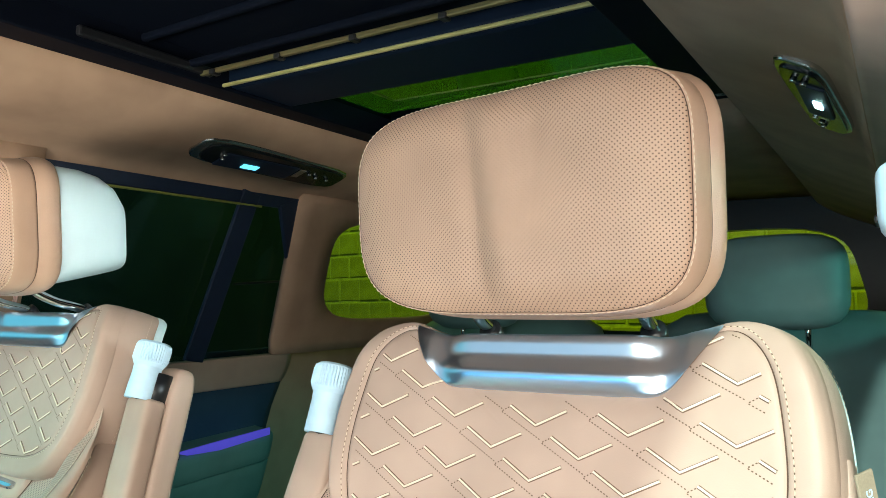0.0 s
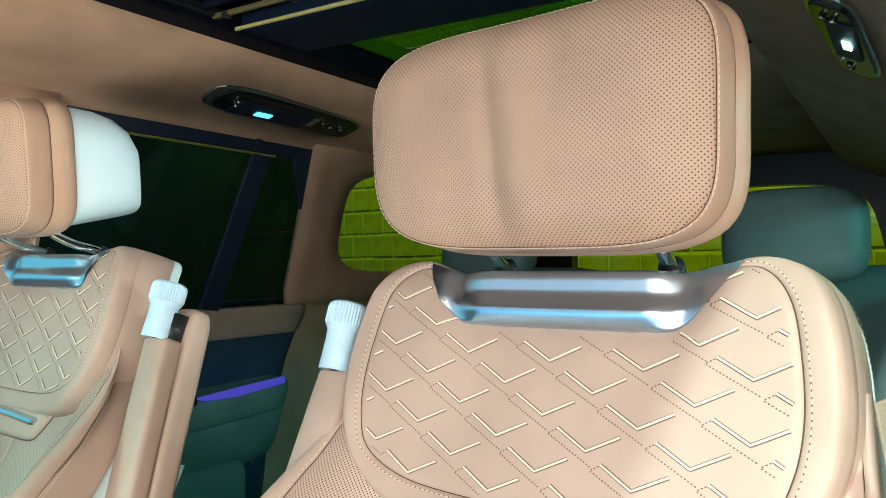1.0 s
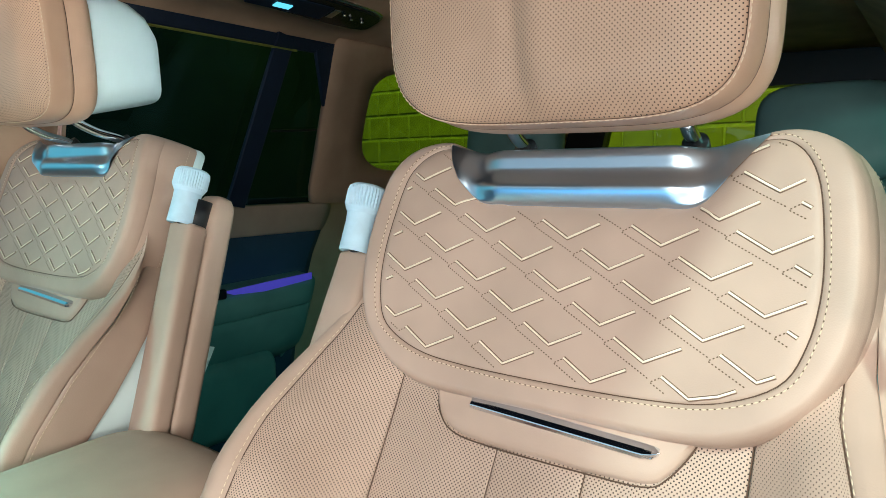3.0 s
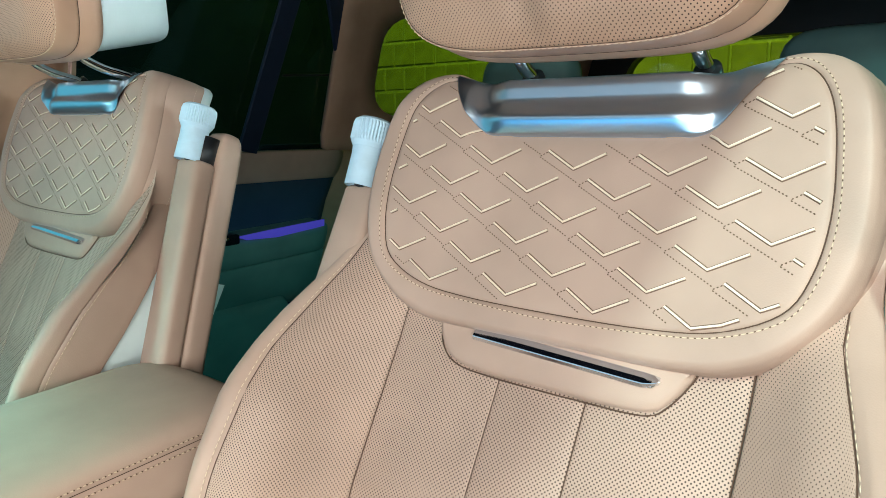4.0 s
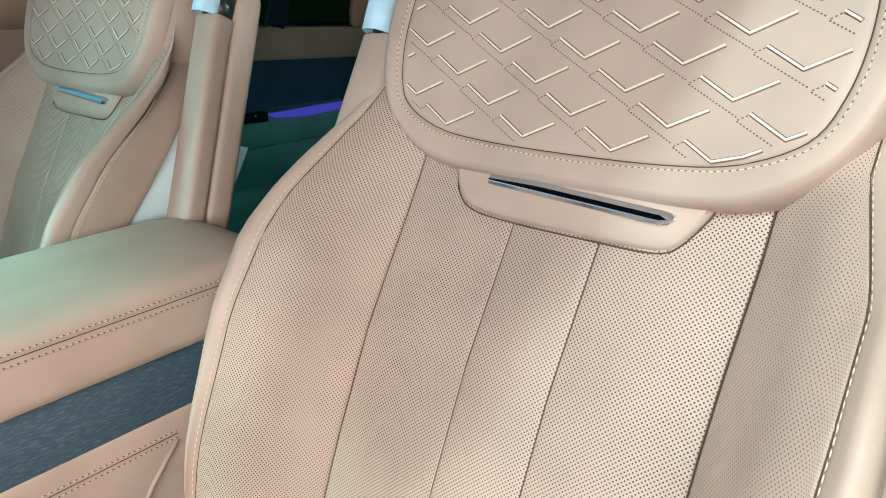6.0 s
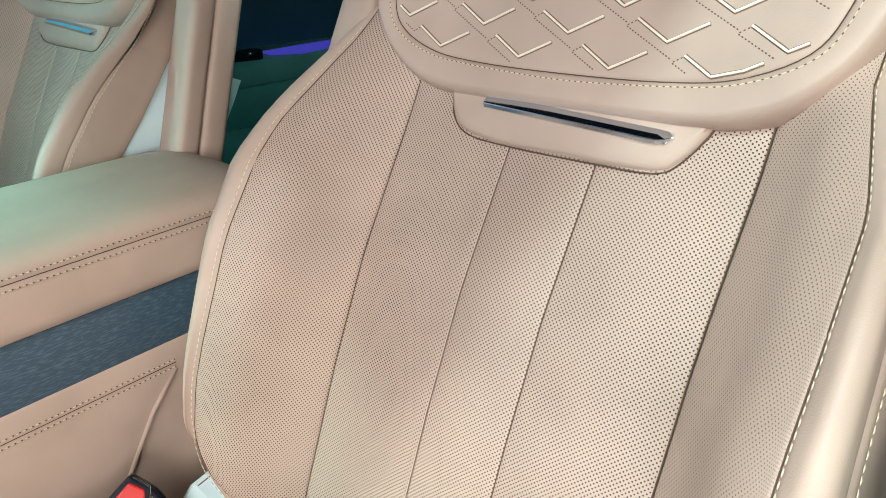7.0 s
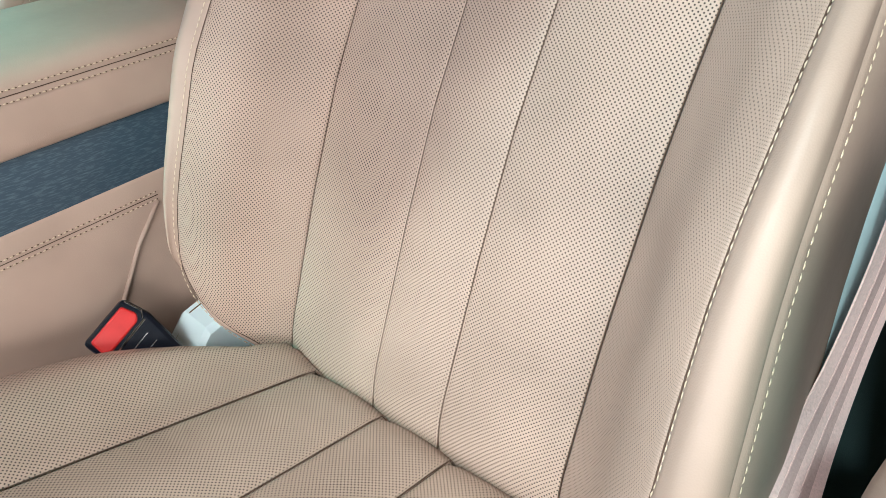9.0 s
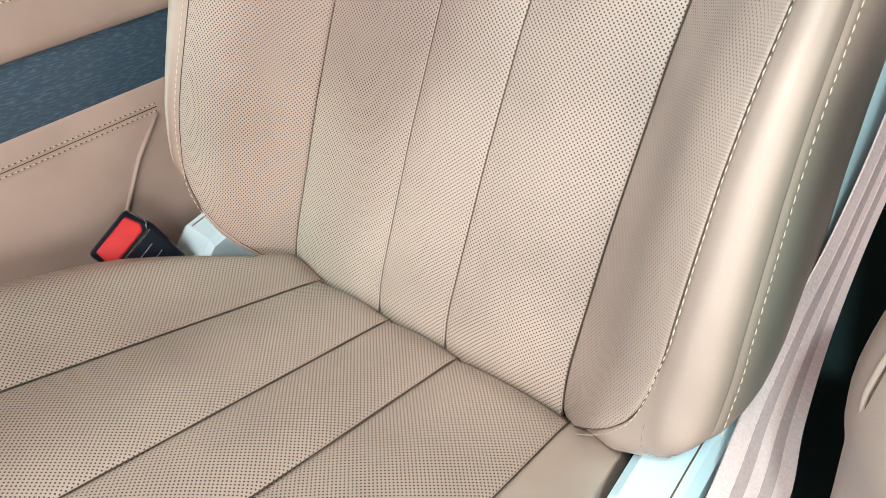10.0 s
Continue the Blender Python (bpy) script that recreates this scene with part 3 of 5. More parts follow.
def build_back(seat, arm_side):
    # three central strips
    for u0, u1 in ((-0.146, -0.037), (-0.037, 0.037), (0.037, 0.146)):
        def fn(s, t, u0=u0, u1=u1):
            w = -0.06 + (0.46 + 0.06) * t
            a = -inner_seam(w, arm_side < 0) if u0 < -0.1 else u0
            b = inner_seam(w, arm_side > 0) if u1 > 0.1 else u1
            u = a + 0.0003 + (b - a - 0.0006) * s
            n = lerp(BASE_N, w) - (0.05 * ((-0.0 - w) / 0.06) ** 2 if w < 0 else 0)
            return sp(u, w, n), (u, w)
        patch("backrest_strip", fn, 30, 30, M_PERF, seat, BACK_N, roll=(0.003, 0.005, 0, 0), drop=(0.0012, 0.0014, 0, 0), crown=0.003)
    for u0 in (-0.146, -0.037, 0.037, 0.146):
        run = []
        for w in np.linspace(-0.02, 0.42, 40):
            uw = math.copysign(inner_seam(w, arm_side * u0 > 0), u0) if abs(u0) > 0.1 else u0
            run.append(sp(uw + 0.0002, w, lerp(BASE_N, w) - 0.0012))
        tube("strip_seam", run, 0.0006, M_SEAM_SHADE, seat, 6, "dark brown line for the shade along a seam")
    for side in (-1, 1):
        for name, q0, q1, mat, nu, nv in (("bolster_inset", 0, 3, M_PERF if side == arm_side else M_PERF_FINE, 26, 40), ("bolster", 3, 6, M_TAN, 24, 40), ("side_panel", 6, 7.1 if side == arm_side else 8.85, M_TAN, 12, 40)):
            def fn(s, t, q0=q0, q1=q1, side=side):
                q = q0 + (q1 + (0.85 * t if q0 == 6 and side == arm_side else 0) - q0) * s
                w0, w1 = (inset_bottom(q, side == arm_side) if q1 == 3 else bottom_of(q, side == arm_side)), (0.54 if q0 < 6 else 0.53)
                w = w0 + (w1 - w0) * t
                u, n = (bolster_section if q1 == 3 else bolster_skin)(w, q, side == arm_side)
                if q0 == 6 and side == arm_side:
                    tuck = max(0, (w - 0.34) / 0.19)
                    u, n = u - 0.045 * tuck, n - 0.03 * tuck
                arc = 0.149 + q * 0.027
                return sp(side * u, w, n), (side * arc, w)
            patch(name, fn, nu, nv, mat, seat, BACK_N + np.array([side * (-0.3 if q1 == 3 else 0.8), 0, 0]), roll=(0 if q0 == 3 else 0.004, 0.005, 0.006 if q1 == 3 else 0, 0), drop=(0.0012, 0.0014, 0.002, 0), crown=0.002 if q1 == 3 else 0.0)

        def foot(s, t, side=side):
            q = 3.0 * s
            w0 = bottom_of(q, side == arm_side)
            w = w0 + (inset_bottom(q, side == arm_side) - w0) * t
            u, n = bolster_skin(w, q, side == arm_side)
            return sp(side * u, w, n), (u, w)
        patch("bolster_foot", foot, 24, 16, M_TAN, seat, BACK_N + np.array([-side * 0.3, 0, 0]), roll=(0.006, 0, 0, 0.003), drop=(0.004, 0, 0, 0.0018))
        edge = [(inset_bottom(q, side == arm_side), q) for q in np.linspace(0.1, 3.0, 30)] + [(w, 3.0) for w in np.linspace(inset_bottom(3.0, side == arm_side) + 0.01, 0.46, 24)]
        run = []
        for w, q in edge:
            u, n = bolster_section(w, q, side == arm_side)
            run.append(sp(side * u, w, n - 0.0006))
        tube("inset_seam", run, 0.0005, M_SEAM_SHADE, seat, 6, "dark brown line for the shade along a seam")

        def shell(s, t, side=side):
            w = 0.06 + (0.31 if side == arm_side else 0.39) * t
            if side != arm_side:
                flare = lerp([(0.12, 0.0), (0.15, 0.002), (0.20, 0.009), (0.25, 0.017), (0.32, 0.024), (0.45, 0.026)], w)
                return sp(side * (lerp(HALF_W[False], w) - 0.001 + flare * s), w, lerp(BASE_N, w) - 0.078 - 0.075 * s), (s * 0.1, w)
            u, n = bolster_section(w, min(6.9 + 2.1 * s, 9), True)
            return sp(side * (u - 0.004 - 0.10 * max(0, w - 0.30)), w, n - 0.004 - 0.15 * max(0, w - 0.30)), (u, w)
        patch("side_shell", shell, 6, 20, M_WHITE, seat, (side, 0, 0), roll=(0.006, 0, 0.02, 0), drop=(0.003, 0, 0.01, 0), label="white leather seat side")
        runs = []
        for q, off in ((3.0, 0.35), (6.0, 0.35)):
            run = []
            if q == 3.0:
                for qq in np.linspace(0.15, 2.9, 24):
                    w = inset_bottom(qq, side == arm_side) - 0.005
                    u, n = bolster_section(w, qq, side == arm_side)
                    u2, n2 = bolster_section(w, qq + 0.2, side == arm_side)
                    tang = np.array([u2 - u, n2 - n])
                    nv = np.array([-tang[1], tang[0]]) / np.linalg.norm(tang)
                    run.append((sp(side * (u + nv[0] * 0.0012), w, n + nv[1] * 0.0012), np.array([side * nv[0], 0, 0]) + nv[1] * BACK_N))
            start = (0.085 if side == arm_side else 0.112) if q == 3.0 else bottom_of(q, side == arm_side) + 0.01
            for t in np.linspace(0.0, 0.93, 60):
                w = start + (0.47 - start) * t
                u, n = bolster_section(w, q + off * 0.5, side == arm_side)
                u2, n2 = bolster_section(w, q + off * 0.5 + 0.2, side == arm_side)
                tang = np.array([u2 - u, n2 - n])
                nv = np.array([-tang[1], tang[0]]) / np.linalg.norm(tang)
                run.append((sp(side * (u + nv[0] * 0.0018), w, n + nv[1] * 0.0018), np.array([side * nv[0], 0, 0]) + nv[1] * BACK_N))
            runs.append(run)
        stitches("bolster_stitching", runs, M_THREAD, seat, length=0.0040, gap=0.0018, r=0.0005, label="cream thread")
    # rear shell
    def rear(s, t):
        ang = math.pi * s
        w = -0.05 + 0.652 * t
        hw = lerp(SHELL_W, w)
        return sp(-hw * math.cos(ang), w, -0.09 - 0.05 * math.sin(ang)), (s, w)
    patch("back_shell", rear, 16, 12, M_WHITE, seat, -BACK_N, roll=(0, 0, 0, 0.03), drop=(0, 0, 0, 0.02), label="white leather seat back")


def build_trim(seat):
    """The satin collar between the headrest posts: a dished plate with upswept ends."""
    SEC = [(0.000, -0.002), (0.0006, 0.0040), (0.002, 0.0060), (0.0055, 0.0086), (0.0095, 0.0110), (0.014, 0.0125), (0.020, 0.0106), (0.0265, 0.0072), (0.032, 0.0078), (0.0435, 0.0105), (0.0472, 0.006), (0.048, -0.006), (0.048, -0.030), (0.040, -0.045)]
    LOW = [(0.0, 0.5575), (0.080, 0.5577), (0.090, 0.5595), (0.100, 0.5655), (0.112, 0.5775), (0.124, 0.5950), (0.134, 0.6125)]
    TOP = [(0.0, 0.6055), (0.090, 0.6057), (0.110, 0.6085), (0.134, 0.6145)]
    nu = 72
    verts, uv = [], []
    for i in range(nu + 1):
        u = 0.134 * math.sin(math.pi / 2 * (-1 + 2 * i / nu))
        a = abs(u)
        lo, hi = lerp(LOW, a), lerp(TOP, a)
        end = min(max((a - 0.070) / 0.045, 0), 1)
        end = end * end * (3 - 2 * end)
        for dw, dn in spline(SEC, 24):
            w = lo + dw * (hi - lo) / 0.048
            wing = pad_n(a, w) + 0.0040 if dn > -0.003 else dn
            verts.append(sp(u, w, dn + end * (wing - dn) - 0.004 * end * (dw > 0.047)))
            uv.append((u, w))
    ob = mesh_object("headrest_collar", verts, grid_faces(23, nu, flip=True), M_SATIN, seat, uv, label="satin silver metal collar below the headrest")
    return ob


def build_pull(seat):
    out = spline([(-0.102, 0.402), (-0.096, 0.382), (-0.078, 0.368), (-0.038, 0.364), (0.042, 0.3635), (0.082, 0.365), (0.096, 0.374), (0.108, 0.392), (0.112, 0.402)], 40)
    C = np.array([0.0, 0.402])
    verts = []
    fs = (0.0, 0.4, 0.7, 0.86, 0.94, 1.0, 1.0)
    for j, f in enumerate(fs):
        for p in out:
            q = np.array([p[0], C[1] + (p[1] - C[1]) * f]) if f < 0.7 else np.array([p[0] * (0.97 + 0.03 * (f - 0.7) / 0.3), C[1] + (p[1] - C[1]) * f])
            n = (0.009, 0.009, 0.0085, 0.007, 0.004, -0.001, -0.012)[j]
            verts.append(sp(q[0], q[1], lerp(BASE_N, q[1]) + n))
    flap = mesh_object("pull_flap", verts, grid_faces(len(out) - 1, len(fs) - 1, flip=False), M_TAN, seat, [(0, 0)] * len(verts))
    sec = [(0.0016, -0.004), (0.0016, 0.0030), (0.0006, 0.0046), (-0.0030, 0.0074), (-0.0066, 0.0092), (-0.0074, 0.0092), (-0.0096, 0.0078), (-0.0100, 0.0060), (-0.0100, -0.004)]
    ends = [(-0.0645, 0.0, 0.2), (-0.0640, 0.0, 0.8), (-0.0625, 0.0, 1.0), (0.0740, 0.0, 1.0), (0.0790, 0.0, 0.98), (0.0850, -0.0002, 0.75), (0.0890, -0.0006, 0.45)]
    verts = []
    for u, dw, k in ends:
        top = 0.3992 - 0.048 * (u + 0.0645)
        for a, c in sec:
            verts.append(sp(u, top + dw + a * (k if u > 0 else 1), lerp(BASE_N, 0.39) + 0.0045 + c * (k if u < 0 else 1)))
    faces = grid_faces(len(sec) - 1, len(ends) - 1) + [tuple(range(len(sec)))[::-1], tuple(range(len(verts) - len(sec), len(verts)))]
    mesh_object("pull_handle", verts, faces, M_HANDLE, flap, smooth=False, label="slim chrome pull handle")
    strip_solid("handle_tip", [sp(u, 0.3992 - 0.048 * (u + 0.0645) + dw, lerp(BASE_N, 0.39) + 0.0118) for u, dw in ((0.0800, -0.0092), (0.0868, -0.0020), (0.0905, -0.0026), (0.0850, -0.0088))], -BACK_N * 0.006, M_CHROME, flap, bevel=0.001, label="polished end of the handle")
    # dark tube in place of the contact shade round the flap
    tube("flap_seam", [sp(p[0], p[1] - 0.0004, lerp(BASE_N, p[1]) + 0.0040) for p in out], 0.0006, M_SEAM_SHADE, flap, 6, "dark brown line for the shade along a seam")


def build_headrest(seat, shift=(0, 0, 0), tilt=-1.2, tall=1.0):
    """A domed perforated face, a flared leather band with two seams, and a white rear shell, on two bent posts."""
    n = 112
    HWD, HHT = 0.151, 0.0935 * tall
    c_t, s_t = math.cos(radians(tilt)), math.sin(radians(tilt))

    def hq(u, v, d):
        return np.array([u - 0.009, 0.512 + v * s_t - d * c_t, 1.502 + v * c_t + d * s_t]) + np.array(shift, float)

    def outline(k):
        a = 2 * math.pi * k / n
        c, s = math.cos(a), math.sin(a)
        pw = 3.7 if c < 0 else 4.6
        r = (abs(c) ** pw + abs(s) ** pw) ** (-1 / pw)
        u, w = HWD * r * c, HHT * r * s
        return np.array([u * (1 + 0.012 * w / HHT), w * (1 + 0.02 * u / HWD) - 0.006 * (1 - (u / HWD) ** 2) * (w > 0)])
    O = [outline(k) for k in range(n)]
    FR = 0.94

    def face_n(u, w, f):
        roll = min(max((f - 0.58) / (FR - 0.58), 0), 1)
        fold = 0.0042 * math.exp(-((u + 0.020 + 0.10 * w) / 0.010) ** 2) - 0.0022 * math.exp(-((u - 0.004 + 0.08 * w) / 0.013) ** 2)
        fold += 0.0020 * math.exp(-((u - 0.030 - 0.05 * w) / 0.010) ** 2) * max(0, w / HHT + 0.4)
        fold += 0.0014 * math.exp(-((u + 0.045 - 0.3 * (w + 0.09)) / 0.006) ** 2) * max(0, -w / HHT - 0.3)
        fold += 0.0012 * math.exp(-((u - 0.062 + 0.2 * (w + 0.09)) / 0.009) ** 2) * max(0, -w / HHT - 0.2)
        return -0.0150 * roll ** 2.3 - fold * (1 - roll ** 3)

    rings, uvs = [], []
    for f in [0.02] + list(np.linspace(0.05, 0.90, 30)) + [0.915, 0.928, 0.936, FR]:
        k = max(0, (f - 0.915) / (FR - 0.915))
        rings.append([hq(*(o * f), face_n(*(o * f), f) - 0.0022 * (1 - math.sqrt(max(0, 1 - k * k)))) for o in O])
        uvs.append([tuple(o * f) for o in O])
    head = ring_patch("headrest", rings, uvs, M_PERF_HEAD, seat, True, "tan perforated leather headrest cushion")
    prof = [(FR, -0.0175), (0.944, -0.0155), (0.953, -0.0175), (0.963, -0.023), (0.974, -0.032), (0.981, -0.0405), (0.980, -0.0422), (0.975, -0.0430), (0.980, -0.0438), (0.985, -0.0460),
            (1.005, -0.052), (1.018, -0.060), (1.014, -0.066), (0.998, -0.0705), (0.965, -0.072), (0.90, -0.074), (0.6, -0.076), (0.1, -0.077)]
    ring_patch("headrest_band", [[hq(*(o * f), d) for o in O] for f, d in prof], [[tuple(o * f) for o in O] for f, d in prof], M_TAN_HEAD, head, label="smooth tan leather edge band")
    rings, uvs = [], []
    for f, k, d in ((0.93, 0.97, -0.066), (0.968, 0.985, -0.072), (0.965, 0.985, -0.088), (0.94, 0.97, -0.115), (0.89, 0.93, -0.142), (0.83, 0.85, -0.164), (0.76, 0.72, -0.180), (0.64, 0.5, -0.191), (0.3, 0.2, -0.196)):
        low = -HHT * (0.90 - 1.6 * max(0, -0.08 - d))
        rings.append([hq(o[0] * f, low + (o[1] + HHT) / (2 * HHT) * (HHT * 0.94 - low) * k, d) for o in O])
        uvs.append([tuple(o * f) for o in O])
    verts = [p for r in rings for p in r]
    faces = grid_faces(n, len(rings) - 1, wrap=True) + [tuple(range(len(verts) - n, len(verts)))]
    mesh_object("headrest_shell", verts, faces, M_WHITE, head, label="white leather headrest shell")
    run = [(hq(*(o * 0.9515), -0.0166), np.array([o[0] / HWD, -1.0, o[1] / HHT])) for o in O + O[:1]]
    stitches("headrest_stitching", [run], M_THREAD, head, length=0.0034, gap=0.0016, r=0.00042, label="cream thread")
    tube("headrest_seam", [hq(*(o * 0.9405), -0.0163) for o in O + O[:1]], 0.00035, M_SEAM_SHADE, head, 6, "dark brown line for the shade along a seam", caps=False)
    tube("headrest_seam", [hq(*(o * 0.9780), -0.0428) for o in O + O[:1]], 0.00055, M_SEAM_SHADE, head, 6, "dark brown line for the shade along a seam", caps=False)
    for u in (-0.067, 0.079):
        sx, sy, sz = shift
        pts = spline([(u + sx, 0.580 + sy, 1.455 + sz), (u + sx, 0.578 + sy, 1.424 + sz), (u + sx * 0.6, 0.584 + sy * 0.6, 1.405 + sz * 0.5), (u, 0.592, 1.391), (u, 0.606, 1.372)], 18)
        tube("headrest_post", pts, 0.0058, M_CHROME, head, 14, "chrome post")
        tube("post_collar", [(u, 0.602, 1.378), (u, 0.594, 1.389), (u, 0.590, 1.3925)], 0.0100, M_BLACK, head, 16, "black plastic guide sleeve")


def build_armrest(seat, side, out=0.0, back=0.0):
    """The folded-up armrest on the inner flank, with its adjuster knob."""
    uc = side * 0.227

    def lean(w):
        return side * (out + 0.050 * max(0, 0.48 - w) / 0.4)

    def rounded(name, hw0, hw1, w0, w1, nc, nd, mat, parent, topr, label=""):
        m = 40
        rings = []
        for f, inset in ((0.0, 0.0), (0.5, 0.0), (1 - topr, 0.0), (1 - topr * 0.6, 0.06), (1 - topr * 0.3, 0.16), (1 - topr * 0.08, 0.34), (1.0, 0.6), (1.0, 0.98)):
            w = w0 + (w1 - w0) * f
            half = hw0 + (hw1 - hw0) * f
            ring = []
            for k in range(m):
                a = 2 * math.pi * k / m
                c, s = math.cos(a), math.sin(a)
                r = (abs(c) ** 4 + abs(s) ** 4) ** (-1 / 4)
                ring.append(sp(uc + lean(w) + half * r * c * (1 - inset * 0.8), w, nc - back + nd * r * s * (1 - inset)))
            rings.append(ring)
        return ring_patch(name, rings, [[(0, 0)] * m for _ in rings], mat, parent, label=label)
    arm = rounded("armrest", 0.025, 0.0225, 0.06, 0.510, -0.008, 0.015, M_TAN, seat, 0.012, "upright tan leather armrest folded against the seat")
    rounded("armrest_back", 0.0245, 0.022, 0.06, 0.552, -0.038, 0.018, M_TAN, arm, 0.05)
    tube("knob_socket", [sp(uc + lean(0.5), 0.500, -0.012 - back), sp(uc + lean(0.5), 0.540, -0.012 - back)], 0.018, M_BLACK, arm, 24, "black socket")
    k0 = 0.507
    prof = [(0.0, 0.0152), (0.001, 0.0160), (0.030, 0.0156), (0.038, 0.0162), (0.0425, 0.0188), (0.046, 0.0205), (0.060, 0.0205), (0.0640, 0.0196), (0.0665, 0.0165), (0.0675, 0.010), (0.0675, 0.001)]
    verts, sides = [], 80
    for h, r in prof:
        for k in range(sides):
            a = 2 * math.pi * k / sides
            rr = r - (0.0013 if 0.043 < h < 0.063 and k % 2 else 0)
            verts.append(sp(uc + lean(0.5) + rr * math.cos(a), k0 + h, 0.004 - back + rr * math.sin(a)))
    mesh_object("armrest_knob", verts, grid_faces(sides, len(prof) - 1, wrap=True), M_KNOB, arm, smooth=False, label="white ribbed adjuster knob")


def cushion_z(y):
    return 0.818 + 0.17 * (0.36 - y) - (0.9 * (y - 0.345) ** 2 / 0.05 * 5 if y > 0.345 else 0)


def build_cushion(seat, arm_side):
    def seam_u(i, y):
        """The four seams of the cushion, from the console to the door; they fan out a little forwards."""
        return -arm_side * ((-0.1263, -0.0248, 0.0500, 0.1550)[i] - (0.143, 0.030, 0.020, 0.0)[i] * (0.21 - y))

    for i in range(3):
        def fn(s, t, i=i):
            y = 0.40 - 0.54 * t
            a, b = sorted((seam_u(i, y), seam_u(i + 1, y)))
            u = a + (b - a) * s
            return np.array([u, y, cushion_z(y) - max(0, -0.02 - y) ** 2 * 6]), (u, y)
        patch("cushion_strip", fn, 28, 30, M_PERF, seat, (0, 0, 1), roll=(0.008, 0.005, 0, 0.03), drop=(0.0040, 0.0035, 0, 0.03), crown=0.003)
    for i in range(4):
        run = []
        for y in np.linspace(0.365, -0.10, 30):
            run.append((seam_u(i, y), y, cushion_z(y) - max(0, -0.02 - y) ** 2 * 6 - 0.0014))
        tube("cushion_seam", run, 0.00045, M_SEAM_SHADE, seat, 6, "dark brown line for the shade along a seam")
    for side in (-1, 1):
        def fn(s, t, side=side):
            y = 0.385 - 0.525 * t
            u_in = abs(seam_u(0 if side == arm_side else 3, y))
            prof = ((0, 0), (0.25, 0.010), (0.5, 0.028), (0.72, 0.040), (0.88, 0.036), (0.97, 0.012), (1.0, -0.03), (0.99, -0.12))
            x = s * 7
            i = min(int(x), 6)
            a, b = prof[i], prof[i + 1]
            f = a[0] + (b[0] - a[0]) * (x - i)
            g = a[1] + (b[1] - a[1]) * (x - i)
            u_out = lerp([(0.15, 0.245), (0.22, 0.236), (0.27, 0.208), (0.32, 0.165), (0.385, 0.145)], y) if side == arm_side else lerp([(0.2, 0.215), (0.30, 0.201), (0.385, 0.197)], y)
            g *= lerp([(0.1, 0.8), (0.2, 0.65), (0.34, 0.3), (0.40, 0.2)], y) if g > 0 else 1
            g *= 1 if side == arm_side or g < 0 else 0.2
            u = side * (u_in + (u_out - u_in) * f)
            return np.array([u, y, cushion_z(min(y, 0.36)) + g]), (u, y)
        patch("cushion_bolster", fn, 28, 26, M_PERF if side == arm_side else M_TAN, seat, (0, 0, 1), roll=(0.006, 0, 0.02, 0.03), drop=(0.003, 0, 0.012, 0.03))
        top, mid = (0.846, 0.236) if side == arm_side else (0.832, 0.236)
        verts = []
        for y, lift in ((0.285, -0.035), (0.31, -0.008), (0.345, 0.0), (0.44, 0.012)):
            for dx, z in ((-0.030, 0.60), (-0.030, top + lift - 0.006), (-0.024, top + lift), (0.010, top + lift + 0.003), (0.017, top + lift - 0.003), (0.019, top + lift - 0.012), (0.019, 0.60)):
                verts.append((side * (mid + dx), y, z))
        faces = grid_faces(6, 3, flip=side > 0) + [tuple(range(7))[::side], tuple(range(21, 28))[::-side]]
        cover = mesh_object("seat_valance", verts, faces, M_WHITE, seat, smooth=False, label="creased white leather seat side cover")
        tube("cover_seam", [(side * (mid + 0.004), y, z) for y, z in ((0.286, top - 0.032), (0.312, top - 0.005), (0.345, top + 0.0025), (0.43, top + 0.0135))], 0.0007, M_PINK, cover, 6)
    part("seat_base", box_bm(-0.20, 0.20, -0.08, 0.42, 0.56, 0.74, 0.02), M_BLACK, seat, "black seat base and rails")


def front_seat(m, arm_side, label, out=0.0, back=0.0, head=(0, 0, 0), tilt=-1.2, tall=1.0):
    seat = thing("front_seat", label, "car seat", group="front seats")
    seat.matrix_world = m @ pose(0, -0.40, -0.82)
    build_back(seat, arm_side)
    build_pad(seat)
    build_trim(seat)
    build_pull(seat)
    build_headrest(seat, head, tilt, tall)
    build_armrest(seat, arm_side, out, back)
    build_cushion(seat, arm_side)
    return seat


front_seat(pose(-0.247, 0.40, 0.82), -1, "tan leather front seat with chevron-stitched upper pad beside the console", 0.0, 0.007, (-0.001, -0.014, -0.007))
front_seat(pose(-1.0073, 0.3856, 0.8419, 1.461, 0.517, 0.076), 1, "tan leather front seat with white flanks across the console", 0.032, 0.020, (-0.0205, -0.0438, -0.001), -2.8, 0.96)

# ---- centre console ----
console = thing("centre_console", "tan leather centre console with dark wood band between front seats", "console", (-0.645, 0.2, 0.6))


def console_ring(z, grow, y_end):
    """A plan outline with a rounded rear end, x and y from the console's middle."""
    hw = 0.104 + grow
    pts = []
    for k in range(25):
        a = -math.pi / 2 + math.pi * k / 24
        c, s = math.cos(a), math.sin(a)
        r = (abs(c) ** 3.2 + abs(s) ** 3.2) ** (-1 / 3.2)
        pts.append(np.array([-hw * r * s, y_end - 0.06 + 0.06 * r * c - 0.2, z]))
    return [np.array([hw, -0.65, z])] + pts + [np.array([-hw, -0.65, z])]


def slope(p):
    return p + np.array([0, 0, 0.05 * (p[1] + 0.2 - 0.34)])


